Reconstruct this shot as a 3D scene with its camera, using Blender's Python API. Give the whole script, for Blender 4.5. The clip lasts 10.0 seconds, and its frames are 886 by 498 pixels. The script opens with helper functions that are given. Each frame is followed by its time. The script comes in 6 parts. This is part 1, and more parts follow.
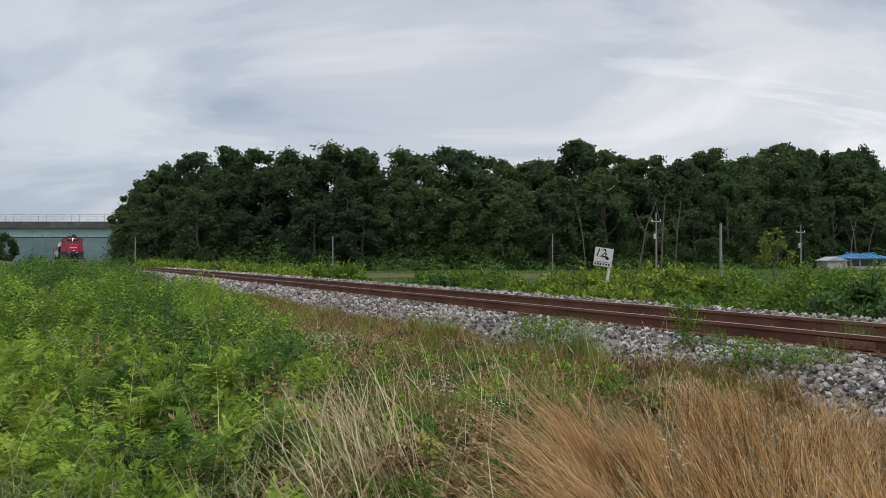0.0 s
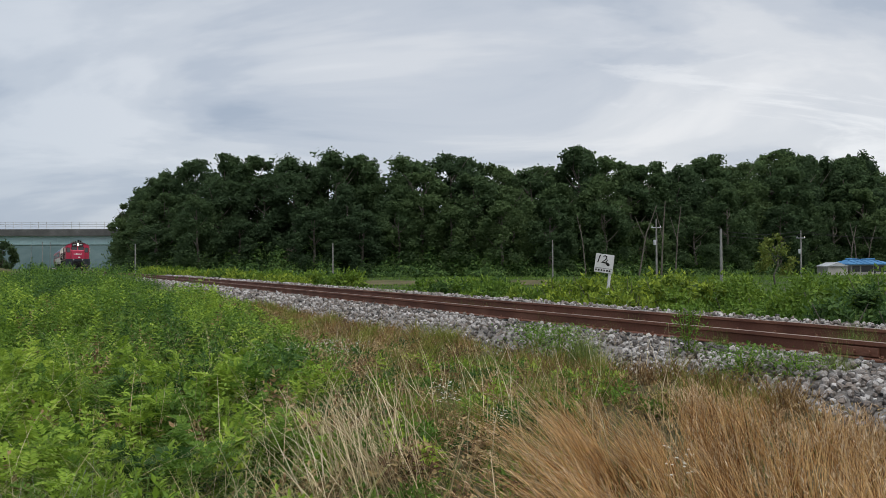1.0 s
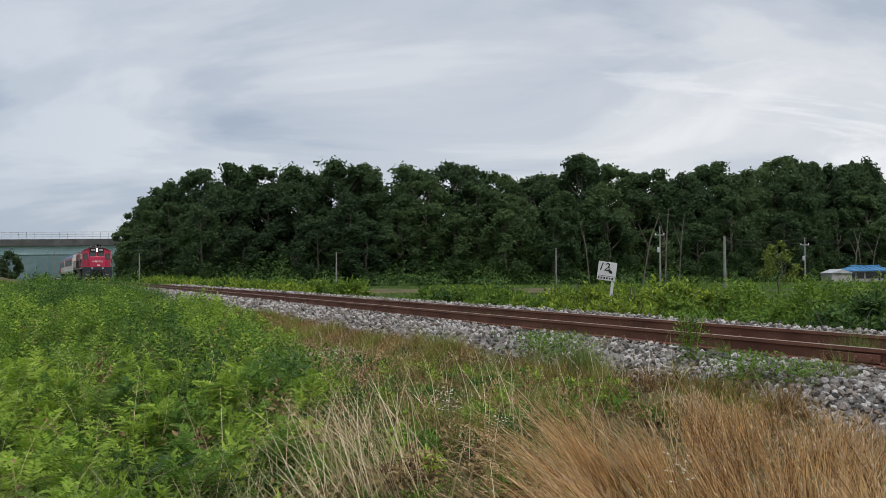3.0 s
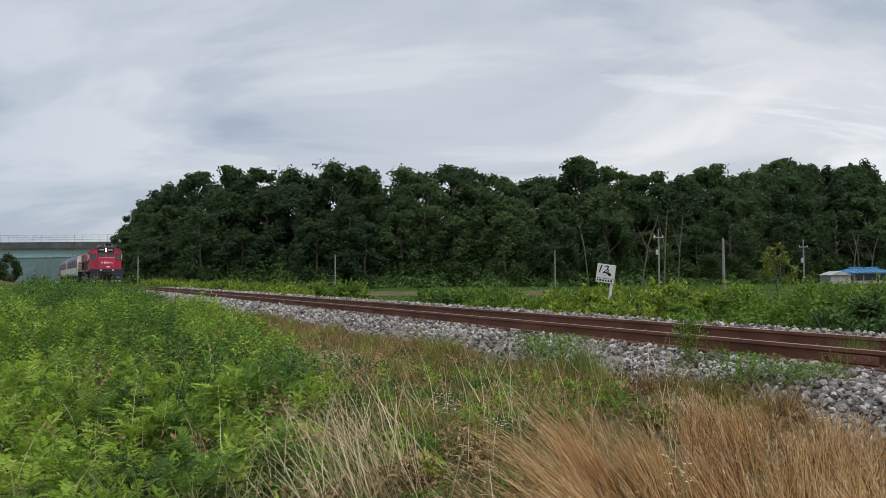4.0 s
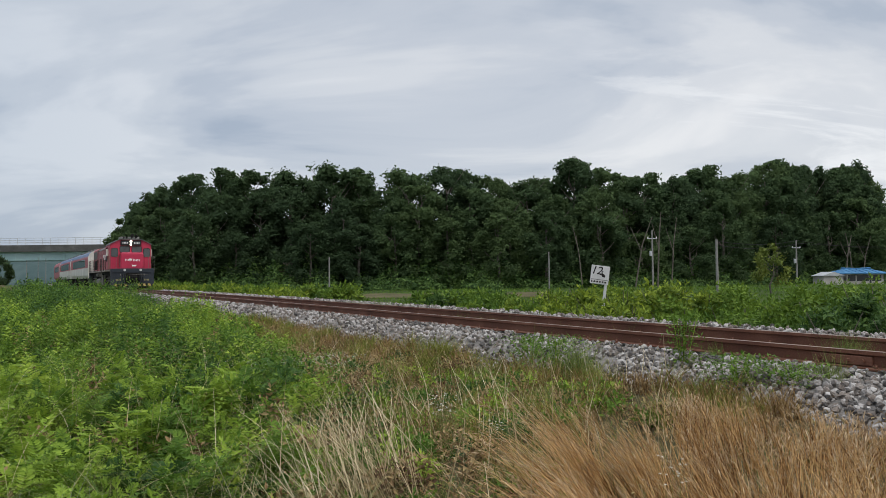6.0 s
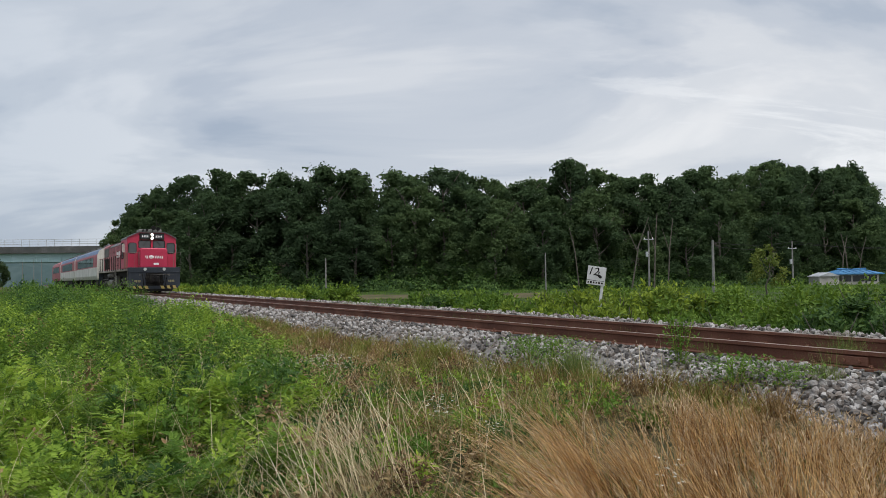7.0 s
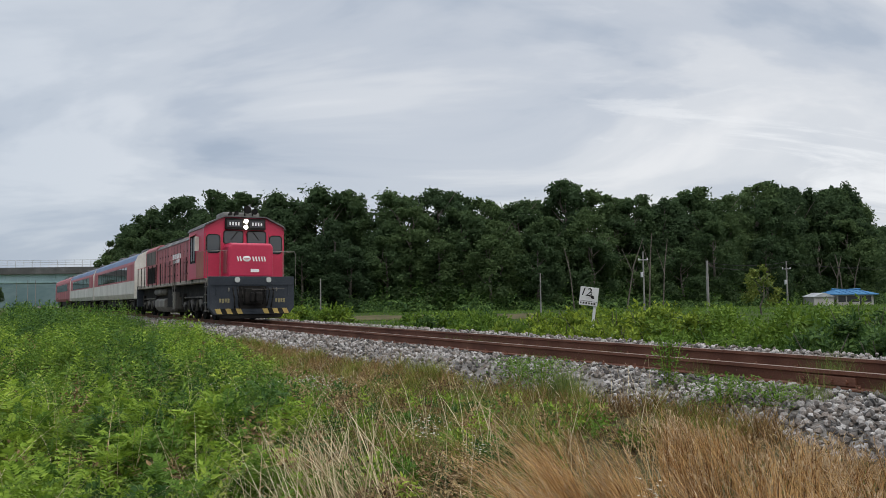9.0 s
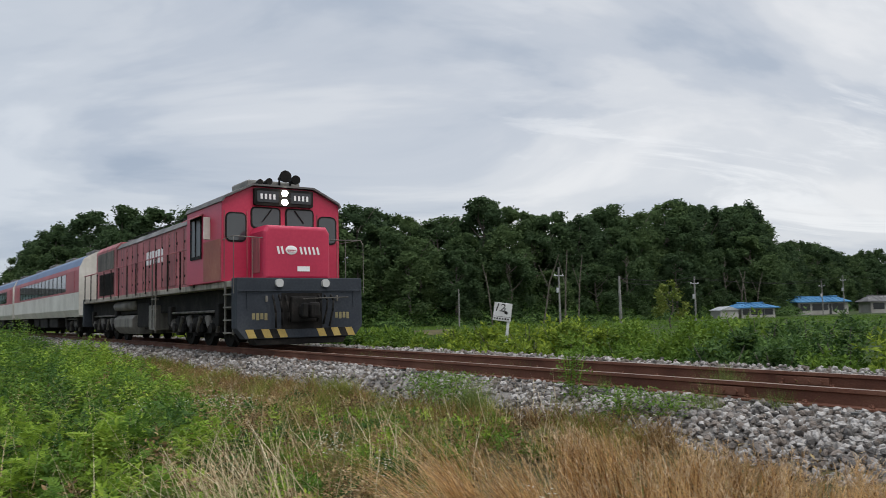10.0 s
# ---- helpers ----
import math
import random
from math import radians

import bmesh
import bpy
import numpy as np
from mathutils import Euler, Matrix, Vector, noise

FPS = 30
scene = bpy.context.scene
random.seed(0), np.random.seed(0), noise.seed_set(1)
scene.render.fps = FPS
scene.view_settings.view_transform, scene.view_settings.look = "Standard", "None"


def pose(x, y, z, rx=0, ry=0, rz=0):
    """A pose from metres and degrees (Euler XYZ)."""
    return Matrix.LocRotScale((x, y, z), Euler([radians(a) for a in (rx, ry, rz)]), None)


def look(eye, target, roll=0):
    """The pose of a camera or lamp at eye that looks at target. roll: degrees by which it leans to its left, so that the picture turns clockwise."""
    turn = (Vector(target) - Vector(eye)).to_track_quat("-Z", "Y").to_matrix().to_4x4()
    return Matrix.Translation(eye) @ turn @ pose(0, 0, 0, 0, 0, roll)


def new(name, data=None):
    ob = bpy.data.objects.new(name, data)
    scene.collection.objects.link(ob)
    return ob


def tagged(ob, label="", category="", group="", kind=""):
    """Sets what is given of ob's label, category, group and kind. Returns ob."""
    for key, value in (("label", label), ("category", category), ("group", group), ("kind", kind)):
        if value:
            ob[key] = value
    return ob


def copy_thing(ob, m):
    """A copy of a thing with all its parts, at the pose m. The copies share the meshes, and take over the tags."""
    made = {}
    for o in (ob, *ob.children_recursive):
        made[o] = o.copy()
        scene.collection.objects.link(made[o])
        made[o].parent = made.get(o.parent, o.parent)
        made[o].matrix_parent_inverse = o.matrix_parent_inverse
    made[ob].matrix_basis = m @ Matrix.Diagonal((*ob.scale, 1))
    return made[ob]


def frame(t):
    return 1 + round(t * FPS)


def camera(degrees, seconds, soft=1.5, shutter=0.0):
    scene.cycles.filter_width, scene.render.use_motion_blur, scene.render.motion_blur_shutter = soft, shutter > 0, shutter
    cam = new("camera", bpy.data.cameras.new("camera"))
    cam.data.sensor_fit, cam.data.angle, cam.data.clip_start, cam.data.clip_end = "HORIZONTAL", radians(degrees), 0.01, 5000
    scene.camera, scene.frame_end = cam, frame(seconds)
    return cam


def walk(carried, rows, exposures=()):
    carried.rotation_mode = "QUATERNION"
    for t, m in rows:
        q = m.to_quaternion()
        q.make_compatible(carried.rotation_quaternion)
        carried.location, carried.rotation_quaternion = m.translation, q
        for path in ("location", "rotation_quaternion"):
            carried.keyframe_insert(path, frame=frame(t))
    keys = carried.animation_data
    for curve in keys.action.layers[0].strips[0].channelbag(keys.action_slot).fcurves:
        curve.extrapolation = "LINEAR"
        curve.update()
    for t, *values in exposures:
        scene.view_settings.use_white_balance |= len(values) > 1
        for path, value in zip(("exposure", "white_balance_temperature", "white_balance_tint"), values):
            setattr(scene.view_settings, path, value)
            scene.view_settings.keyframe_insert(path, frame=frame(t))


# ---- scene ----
# camera: held in the hand beside a single railway track
cam = camera(57.65, 10.0, soft=0.85, shutter=0.15)
walk(cam, [
    (0, pose(0.000, 0.000, 0.735, 90.738, 0.000, 0.000)),
    (0.5, pose(-0.012, 0.020, 0.735, 90.971, 0.073, 0.018)),
    (1, pose(-0.012, 0.025, 0.735, 91.213, 0.142, 0.003)),
    (1.5, pose(-0.010, 0.018, 0.735, 91.350, 0.184, 0.020)),
    (2, pose(-0.006, -0.016, 0.735, 91.496, 0.285, 0.176)),
    (2.5, pose(0.003, -0.014, 0.735, 91.668, 0.353, 0.271)),
    (4, pose(0.009, -0.011, 0.735, 91.985, 0.428, 0.187)),
    (4.5, pose(0.011, -0.028, 0.735, 92.034, 0.461, 0.096)),
    (5, pose(0.006, -0.024, 0.735, 92.048, 0.473, -0.015)),
    (5.5, pose(0.002, -0.014, 0.735, 92.090, 0.542, -0.126)),
    (7, pose(0.003, -0.011, 0.735, 92.186, 0.684, -0.473)),
    (7.5, pose(0.009, -0.008, 0.735, 92.545, 0.713, -0.617)),
    (8, pose(0.024, -0.016, 0.735, 92.840, 0.698, -0.719)),
    (8.5, pose(0.045, -0.007, 0.735, 93.170, 0.764, -0.756)),
    (9, pose(0.075, -0.032, 0.735, 93.650, 0.727, -0.778)),
    (9.5, pose(0.116, -0.097, 0.735, 94.072, 0.772, -1.074)),
    (9.6, pose(0.128, -0.110, 0.735, 94.220, 0.810, -1.500)),
    (9.7, pose(0.140, -0.123, 0.735, 94.410, 0.900, -2.470)),
    (9.8, pose(0.153, -0.136, 0.735, 94.490, 1.010, -3.690)),
    (9.9, pose(0.165, -0.149, 0.735, 94.600, 1.130, -5.000)),
    (10, pose(0.178, -0.161, 0.735, 94.710, 1.249, -6.445)),
])
# distance along the track of the train's front, by time
RUN = [(0, 139.99), (0.5, 133.97), (1, 127.95), (1.5, 121.93), (2, 115.92), (2.5, 109.91), (3, 103.9), (3.5, 97.88), (4, 91.87), (4.5, 85.83), (5, 79.74), (5.5, 73.58), (6, 67.36), (6.5, 61.15), (7, 54.93), (7.5, 48.65), (8, 42.33), (8.5, 36.02), (9, 29.73), (9.5, 23.53), (10, 17.38)]

# ---- world and light: bright overcast summer sky ----
world = bpy.data.worlds.new("overcast_sky")
scene.world = world
world.use_nodes = True


def sky_nodes():
    nt = world.node_tree
    nt.nodes.clear()
    N, L = nt.nodes.new, nt.links.new
    out = N("ShaderNodeOutputWorld")
    bg = N("ShaderNodeBackground")
    sky = N("ShaderNodeTexSky")
    sky.sky_type, sky.sun_disc = "NISHITA", False
    sky.sun_elevation, sky.sun_rotation = radians(50), radians(150)
    sky.air_density, sky.dust_density = 1.0, 2.0
    dim = N("ShaderNodeVectorMath")
    dim.operation = "SCALE"
    dim.inputs["Scale"].default_value = 0.085
    L(sky.outputs[0], dim.inputs[0])
    tc = N("ShaderNodeTexCoord")
    sep = N("ShaderNodeSeparateXYZ")
    L(tc.outputs["Generated"], sep.inputs[0])
    high = N("ShaderNodeMath")
    high.operation = "MAXIMUM"
    high.inputs[1].default_value = 0.0
    L(sep.outputs["Z"], high.inputs[0])
    lift = N("ShaderNodeMath")
    lift.operation = "ADD"
    lift.inputs[1].default_value = 0.30
    L(high.outputs[0], lift.inputs[0])
    px, py = N("ShaderNodeMath"), N("ShaderNodeMath")
    for m, axis in ((px, "X"), (py, "Y")):
        m.operation = "DIVIDE"
        L(sep.outputs[axis], m.inputs[0])
        L(lift.outputs[0], m.inputs[1])
    plane = N("ShaderNodeCombineXYZ")
    L(px.outputs[0], plane.inputs[0])
    L(py.outputs[0], plane.inputs[1])

    def layer(rot, scl, nscale, detail, rough, stops, dist=0.4):
        mp = N("ShaderNodeMapping")
        mp.inputs["Rotation"].default_value = (0, 0, radians(rot))
        mp.inputs["Scale"].default_value = scl
        L(plane.outputs[0], mp.inputs[0])
        nz = N("ShaderNodeTexNoise")
        nz.inputs["Scale"].default_value = nscale
        nz.inputs["Detail"].default_value = detail
        nz.inputs["Roughness"].default_value = rough
        nz.inputs["Distortion"].default_value = dist
        L(mp.outputs[0], nz.inputs["Vector"])
        rp = N("ShaderNodeValToRGB")
        el = rp.color_ramp.elements
        el[0].position, el[0].color = stops[0]
        el[1].position, el[1].color = stops[-1]
        for p, c in stops[1:-1]:
            el.new(p).color = c
        rp.color_ramp.interpolation = "EASE"
        L(nz.outputs["Fac"], rp.inputs[0])
        return rp

    deck = layer(38, (0.85, 1.25, 1), 1.15, 6, 0.52, [(0.36, (0.43, 0.485, 0.57, 1)), (0.45, (0.55, 0.59, 0.655, 1)), (0.53, (0.67, 0.695, 0.735, 1)), (0.63, (0.79, 0.80, 0.82, 1))], 0.6)
    wisps = layer(10, (0.75, 2.0, 1), 1.9, 6, 0.62, [(0.53, (0, 0, 0, 1)), (0.66, (1, 1, 1, 1))], 0.8)
    mix = N("ShaderNodeMixRGB")
    mix.inputs[2].default_value = (0.86, 0.875, 0.895, 1)
    half = N("ShaderNodeMath")
    half.operation = "MULTIPLY"
    half.inputs[1].default_value = 0.75
    # the torn, brighter cloud lies in one quarter of the sky
    quarter = N("ShaderNodeMapRange")
    quarter.interpolation_type = "SMOOTHSTEP"
    for key, value in (("From Min", 0.0), ("From Max", 0.9), ("To Min", 0.0), ("To Max", 1.0)):
        quarter.inputs[key].default_value = value
    L(px.outputs[0], quarter.inputs["Value"])
    torn = N("ShaderNodeMath")
    torn.operation = "MULTIPLY"
    L(wisps.outputs[0], torn.inputs[0])
    L(quarter.outputs[0], torn.inputs[1])
    L(torn.outputs[0], half.inputs[0])
    L(half.outputs[0], mix.inputs[0])
    L(deck.outputs[0], mix.inputs[1])
    # the thin cover lets a little of the clear sky through
    clear = N("ShaderNodeMixRGB")
    clear.inputs[0].default_value = 0.12
    L(mix.outputs[0], clear.inputs[1])
    L(dim.outputs[0], clear.inputs[2])
    # heavier cloud to one side
    side = N("ShaderNodeMapRange")
    side.interpolation_type = "SMOOTHSTEP"
    for key, value in (("From Min", -0.6), ("From Max", 0.1)):
        side.inputs[key].default_value = value
    L(sep.outputs["X"], side.inputs["Value"])
    heavy = N("ShaderNodeMixRGB")
    heavy.inputs[1].default_value = (0.74, 0.795, 0.86, 1)
    heavy.inputs[2].default_value = (1, 1, 1, 1)
    L(side.outputs[0], heavy.inputs[0])
    shade = N("ShaderNodeMixRGB")
    shade.blend_type = "MULTIPLY"
    shade.inputs[0].default_value = 1.0
    L(clear.outputs[0], shade.inputs[1])
    L(heavy.outputs[0], shade.inputs[2])
    # an overcast sky is brighter overhead than towards the horizon
    up = N("ShaderNodeMapRange")
    up.interpolation_type = "SMOOTHSTEP"
    for key, value in (("From Min", 0.34), ("From Max", 0.95), ("To Min", 1.0), ("To Max", 2.5)):
        up.inputs[key].default_value = value
    L(sep.outputs["Z"], up.inputs["Value"])
    bright = N("ShaderNodeVectorMath")
    bright.operation = "SCALE"
    L(shade.outputs[0], bright.inputs[0])
    L(up.outputs[0], bright.inputs["Scale"])
    L(bright.outputs[0], bg.inputs[0])
    bg.inputs[1].default_value = 1.10
    L(bg.outputs[0], out.inputs[0])


sky_nodes()
sun_data = bpy.data.lights.new("sun", "SUN")
sun_data.energy, sun_data.angle, sun_data.color = 1.3, radians(30), (1.0, 0.96, 0.9)
sun = new("sun", sun_data)
sun.matrix_world = look((0, 0, 60), (-12, 26, 0))

# ---- materials ----


def material(name, colors, scale=3.0, rough=0.7, bump=0.0, metal=0.0, fine=30.0, island=0.0, translucent=0.0, objrand=0.0, spec=0.5):
    """Node material: noise between two or three colours at two scales, optional bump and variation per leaf or stone."""
    m = bpy.data.materials.new(name)
    m.use_nodes = True
    nt = m.node_tree
    N, L = nt.nodes.new, nt.links.new
    bs = nt.nodes["Principled BSDF"]
    out = nt.nodes["Material Output"]
    tc = N("ShaderNodeTexCoord")
    n1, n2 = N("ShaderNodeTexNoise"), N("ShaderNodeTexNoise")
    n1.inputs["Scale"].default_value, n2.inputs["Scale"].default_value = scale, fine
    n1.inputs["Detail"].default_value = n2.inputs["Detail"].default_value = 4
    for n in (n1, n2):
        L(tc.outputs["Object"], n.inputs["Vector"])
    add = N("ShaderNodeMath")
    add.operation = "MULTIPLY_ADD"
    L(n2.outputs["Fac"], add.inputs[0])
    add.inputs[1].default_value = 0.45
    L(n1.outputs["Fac"], add.inputs[2])
    last = add
    for amount in (island, objrand):
        if not amount:
            continue
        src = N("ShaderNodeNewGeometry").outputs["Random Per Island"] if amount is island else N("ShaderNodeObjectInfo").outputs["Random"]
        a2 = N("ShaderNodeMath")
        a2.operation = "MULTIPLY_ADD"
        L(src, a2.inputs[0])
        a2.inputs[1].default_value = amount
        L(last.outputs[0], a2.inputs[2])
        a3 = N("ShaderNodeMath")
        a3.operation = "SUBTRACT"
        L(a2.outputs[0], a3.inputs[0])
        a3.inputs[1].default_value = amount / 2
        last = a3
    rp = N("ShaderNodeValToRGB")
    el = rp.color_ramp.elements
    k = len(colors)
    el[0].position, el[0].color = 0.42, (*colors[0], 1)
    el[1].position, el[1].color = 1.02, (*colors[-1], 1)
    for i in range(1, k - 1):
        el.new(0.42 + 0.6 * i / (k - 1)).color = (*colors[i], 1)
    L(last.outputs[0], rp.inputs[0])
    L(rp.outputs[0], bs.inputs["Base Color"])
    bs.inputs["Roughness"].default_value = rough
    bs.inputs["Metallic"].default_value = metal
    bs.inputs["Specular IOR Level"].default_value = spec
    if bump:
        b = N("ShaderNodeBump")
        b.inputs["Strength"].default_value = bump
        b.inputs["Distance"].default_value = 0.02
        L(n2.outputs["Fac"], b.inputs["Height"])
        L(b.outputs[0], bs.inputs["Normal"])
    if translucent:
        tr = N("ShaderNodeBsdfTranslucent")
        L(rp.outputs[0], tr.inputs[0])
        mx = N("ShaderNodeMixShader")
        mx.inputs[0].default_value = translucent
        L(bs.outputs[0], mx.inputs[1])
        L(tr.outputs[0], mx.inputs[2])
        L(mx.outputs[0], out.inputs[0])
    return m


M_SOIL = material("soil_and_grass", [(0.045, 0.04, 0.022), (0.085, 0.075, 0.035), (0.13, 0.10, 0.055)], 0.6, 0.95, 0.4, fine=9, spec=0.1)
M_FIELD = material("field", [(0.024, 0.036, 0.012), (0.036, 0.056, 0.016), (0.058, 0.060, 0.025)], 0.12, 0.95, 0.6, fine=1.7, spec=0.1)
M_GOLD = material("dry_grass", [(0.13, 0.060, 0.022), (0.44, 0.240, 0.088), (0.74, 0.50, 0.235)], 2.2, 0.7, fine=9, island=0.7, translucent=0.25, spec=0.2)
M_STRAW = material("straw_stalks", [(0.36, 0.27, 0.15), (0.54, 0.44, 0.27), (0.70, 0.60, 0.42)], 1.2, 0.75, island=0.5, spec=0.2)
M_BROWN = material("withered_weeds", [(0.10, 0.062, 0.034), (0.26, 0.17, 0.082), (0.38, 0.29, 0.14)], 1.2, 0.85, island=0.7, translucent=0.2, spec=0.15)
M_GREEN = material("weed_leaves", [(0.115, 0.185, 0.020), (0.215, 0.325, 0.038), (0.36, 0.46, 0.065)], 1.3, 0.6, fine=7, island=0.3, translucent=0.35, spec=0.15)
M_BLADE = material("green_grass", [(0.06, 0.095, 0.02), (0.13, 0.18, 0.035), (0.24, 0.27, 0.07)], 0.9, 0.55, island=0.6, translucent=0.3, spec=0.3)
M_BUSH = material("bush_leaves", [(0.045, 0.09, 0.014), (0.095, 0.165, 0.022), (0.18, 0.26, 0.034)], 0.7, 0.6, fine=6, island=0.3, objrand=0.35, translucent=0.3, spec=0.15)
M_TREE = material("tree_leaves", [(0.045, 0.072, 0.036), (0.060, 0.096, 0.042), (0.085, 0.127, 0.050)], 0.25, 0.85, fine=4, island=0.15, objrand=0.5, translucent=0.42, spec=0.05)
M_YOUNG = material("young_tree_leaves", [(0.08, 0.12, 0.02), (0.15, 0.19, 0.035), (0.22, 0.25, 0.05)], 0.5, 0.6, island=0.5, translucent=0.3, spec=0.2)
M_WEED = material("tall_weed_leaves", [(0.052, 0.108, 0.016), (0.105, 0.19, 0.026), (0.19, 0.29, 0.042)], 1.0, 0.6, fine=7, island=0.3, translucent=0.35, spec=0.15)
M_FADED = material("faded_yellow_lettering", [(0.12, 0.10, 0.05), (0.20, 0.17, 0.08), (0.27, 0.23, 0.11)], 3, 0.7, fine=30)
M_PARAPET = material("stained_parapet", [(0.05, 0.05, 0.048), (0.08, 0.08, 0.075), (0.13, 0.127, 0.12)], 0.4, 0.9, fine=4)
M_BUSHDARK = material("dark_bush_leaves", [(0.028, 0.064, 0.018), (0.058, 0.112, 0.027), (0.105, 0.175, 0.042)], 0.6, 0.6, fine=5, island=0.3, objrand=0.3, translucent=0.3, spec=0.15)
M_BUSHLIGHT = material("yellow_green_bush_leaves", [(0.075, 0.125, 0.018), (0.17, 0.235, 0.03), (0.28, 0.35, 0.04)], 0.7, 0.6, fine=6, island=0.3, objrand=0.3, translucent=0.35, spec=0.15)
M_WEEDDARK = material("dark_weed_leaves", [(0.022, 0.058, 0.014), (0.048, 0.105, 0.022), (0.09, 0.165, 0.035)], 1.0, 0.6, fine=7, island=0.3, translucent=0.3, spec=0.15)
M_RUSTGRASS = material("rusty_brown_grass", [(0.10, 0.055, 0.022), (0.21, 0.125, 0.048), (0.33, 0.22, 0.09)], 1.2, 0.75, fine=9, island=0.6, translucent=0.25, spec=0.15)
M_YGRASS = material("yellow_green_grass", [(0.085, 0.105, 0.018), (0.17, 0.19, 0.032), (0.27, 0.28, 0.062)], 1.2, 0.65, fine=9, island=0.5, translucent=0.3, spec=0.15)
M_PALEGRASS = material("pale_drooping_grass", [(0.13, 0.15, 0.045), (0.28, 0.28, 0.11), (0.44, 0.40, 0.22)], 1.2, 0.7, fine=8, island=0.6, translucent=0.3, spec=0.15)
M_SEED = material("pale_seed_heads", [(0.34, 0.22, 0.115), (0.50, 0.36, 0.21), (0.66, 0.52, 0.35)], 2, 0.8, fine=12, island=0.5, translucent=0.3, spec=0.1)
M_POLE = material("stained_pole_concrete", [(0.12, 0.115, 0.105), (0.20, 0.195, 0.18), (0.28, 0.27, 0.25)], 1.2, 0.9, 0.2, fine=15)
M_RUSTRED = material("rust_stained_red_paint", [(0.20, 0.05, 0.035), (0.27, 0.075, 0.05), (0.33, 0.12, 0.075)], 1.1, 0.6, 0.05, fine=9)
M_BARK = material("bark", [(0.05, 0.045, 0.035), (0.11, 0.095, 0.075), (0.17, 0.15, 0.12)], 2, 0.9, 0.5, fine=14)
M_STONE = material("ballast_stone", [(0.095, 0.088, 0.082), (0.185, 0.152, 0.127), (0.255, 0.237, 0.22), (0.40, 0.375, 0.35)], 1.5, 0.9, 0.4, fine=60, island=0.72, spec=0.2)
M_STONEP = material("ballast_stone_single", [(0.095, 0.088, 0.082), (0.185, 0.152, 0.127), (0.255, 0.237, 0.22), (0.40, 0.375, 0.35)], 1.5, 0.9, 0.4, fine=60, objrand=0.72, spec=0.2)
M_BED = material("ballast_bed", [(0.07, 0.065, 0.06), (0.15, 0.135, 0.12), (0.27, 0.25, 0.225)], 7, 0.95, 0.9, fine=40)
M_RUST = material("rusty_rail", [(0.075, 0.026, 0.014), (0.13, 0.047, 0.025), (0.19, 0.085, 0.05)], 1.5, 0.8, 0.3, metal=0.1, fine=50)
M_RAILTOP = material("rail_head_wear", [(0.16, 0.10, 0.075), (0.23, 0.15, 0.11), (0.30, 0.21, 0.16)], 3, 0.5, 0.1, metal=0.5, fine=80)
M_CONC = material("weathered_concrete", [(0.22, 0.21, 0.19), (0.32, 0.31, 0.29), (0.42, 0.41, 0.38)], 1.2, 0.9, 0.3, fine=25)
M_RED = material("red_paint", [(0.34, 0.012, 0.045), (0.43, 0.018, 0.060), (0.51, 0.030, 0.075)], 0.7, 0.42, 0.03, fine=14)
M_GREY = material("dark_grey_paint", [(0.018, 0.022, 0.029), (0.031, 0.037, 0.046), (0.055, 0.06, 0.068)], 1.2, 0.75, 0.05, fine=18, spec=0.25)
M_BLACK = material("grimy_black", [(0.006, 0.006, 0.006), (0.013, 0.012, 0.011), (0.034, 0.030, 0.026)], 2.5, 0.9, 0.2, fine=16, spec=0.2)
M_BLUE = material("blue_paint", [(0.045, 0.085, 0.17), (0.07, 0.125, 0.23), (0.10, 0.16, 0.27)], 0.8, 0.5, 0.03, fine=12)
M_CARRED = material("coach_red_paint", [(0.24, 0.045, 0.055), (0.33, 0.065, 0.075), (0.40, 0.10, 0.10)], 0.8, 0.5, 0.03, fine=12)
M_ROOF = material("sooty_roof", [(0.05, 0.048, 0.047), (0.105, 0.102, 0.10), (0.20, 0.193, 0.188)], 1.0, 0.8, 0.1, fine=10)
M_WHITE = material("white_lettering", [(0.66, 0.64, 0.63), (0.76, 0.75, 0.74), (0.82, 0.82, 0.81)], 2, 0.5, fine=30)
M_YELLOW = material("yellow_paint", [(0.22, 0.16, 0.05), (0.38, 0.27, 0.07), (0.46, 0.35, 0.12)], 3, 0.6, fine=30)
M_SIGN = material("white_sign_board", [(0.38, 0.38, 0.37), (0.48, 0.48, 0.47), (0.56, 0.56, 0.55)], 3, 0.6, fine=40)
M_TEAL = material("pale_teal_girder", [(0.32, 0.47, 0.48), (0.39, 0.55, 0.56), (0.44, 0.60, 0.61)], 0.2, 0.6, fine=3)
M_GALV = material("galvanised_steel", [(0.35, 0.36, 0.37), (0.45, 0.46, 0.47), (0.54, 0.55, 0.56)], 1, 0.5, metal=0.4, fine=9)
M_ROOFBLUE = material("blue_sheet_roof", [(0.03, 0.11, 0.23), (0.048, 0.155, 0.29), (0.08, 0.21, 0.36)], 0.6, 0.75, fine=6, spec=0.2)
M_WALL = material("pale_house_wall", [(0.26, 0.245, 0.22), (0.36, 0.34, 0.31), (0.46, 0.44, 0.41)], 0.6, 0.85, fine=8)
M_DARKWIN = material("dark_opening", [(0.015, 0.016, 0.018), (0.025, 0.027, 0.03), (0.04, 0.042, 0.045)], 1, 0.25, fine=8)
# the blue-grey haze of distance is mixed into the hill colours
M_HILL = material("haze_tinted_hill", [(0.034, 0.056, 0.058), (0.055, 0.083, 0.082), (0.082, 0.112, 0.108)], 0.02, 1.0, fine=0.15, spec=0.0)
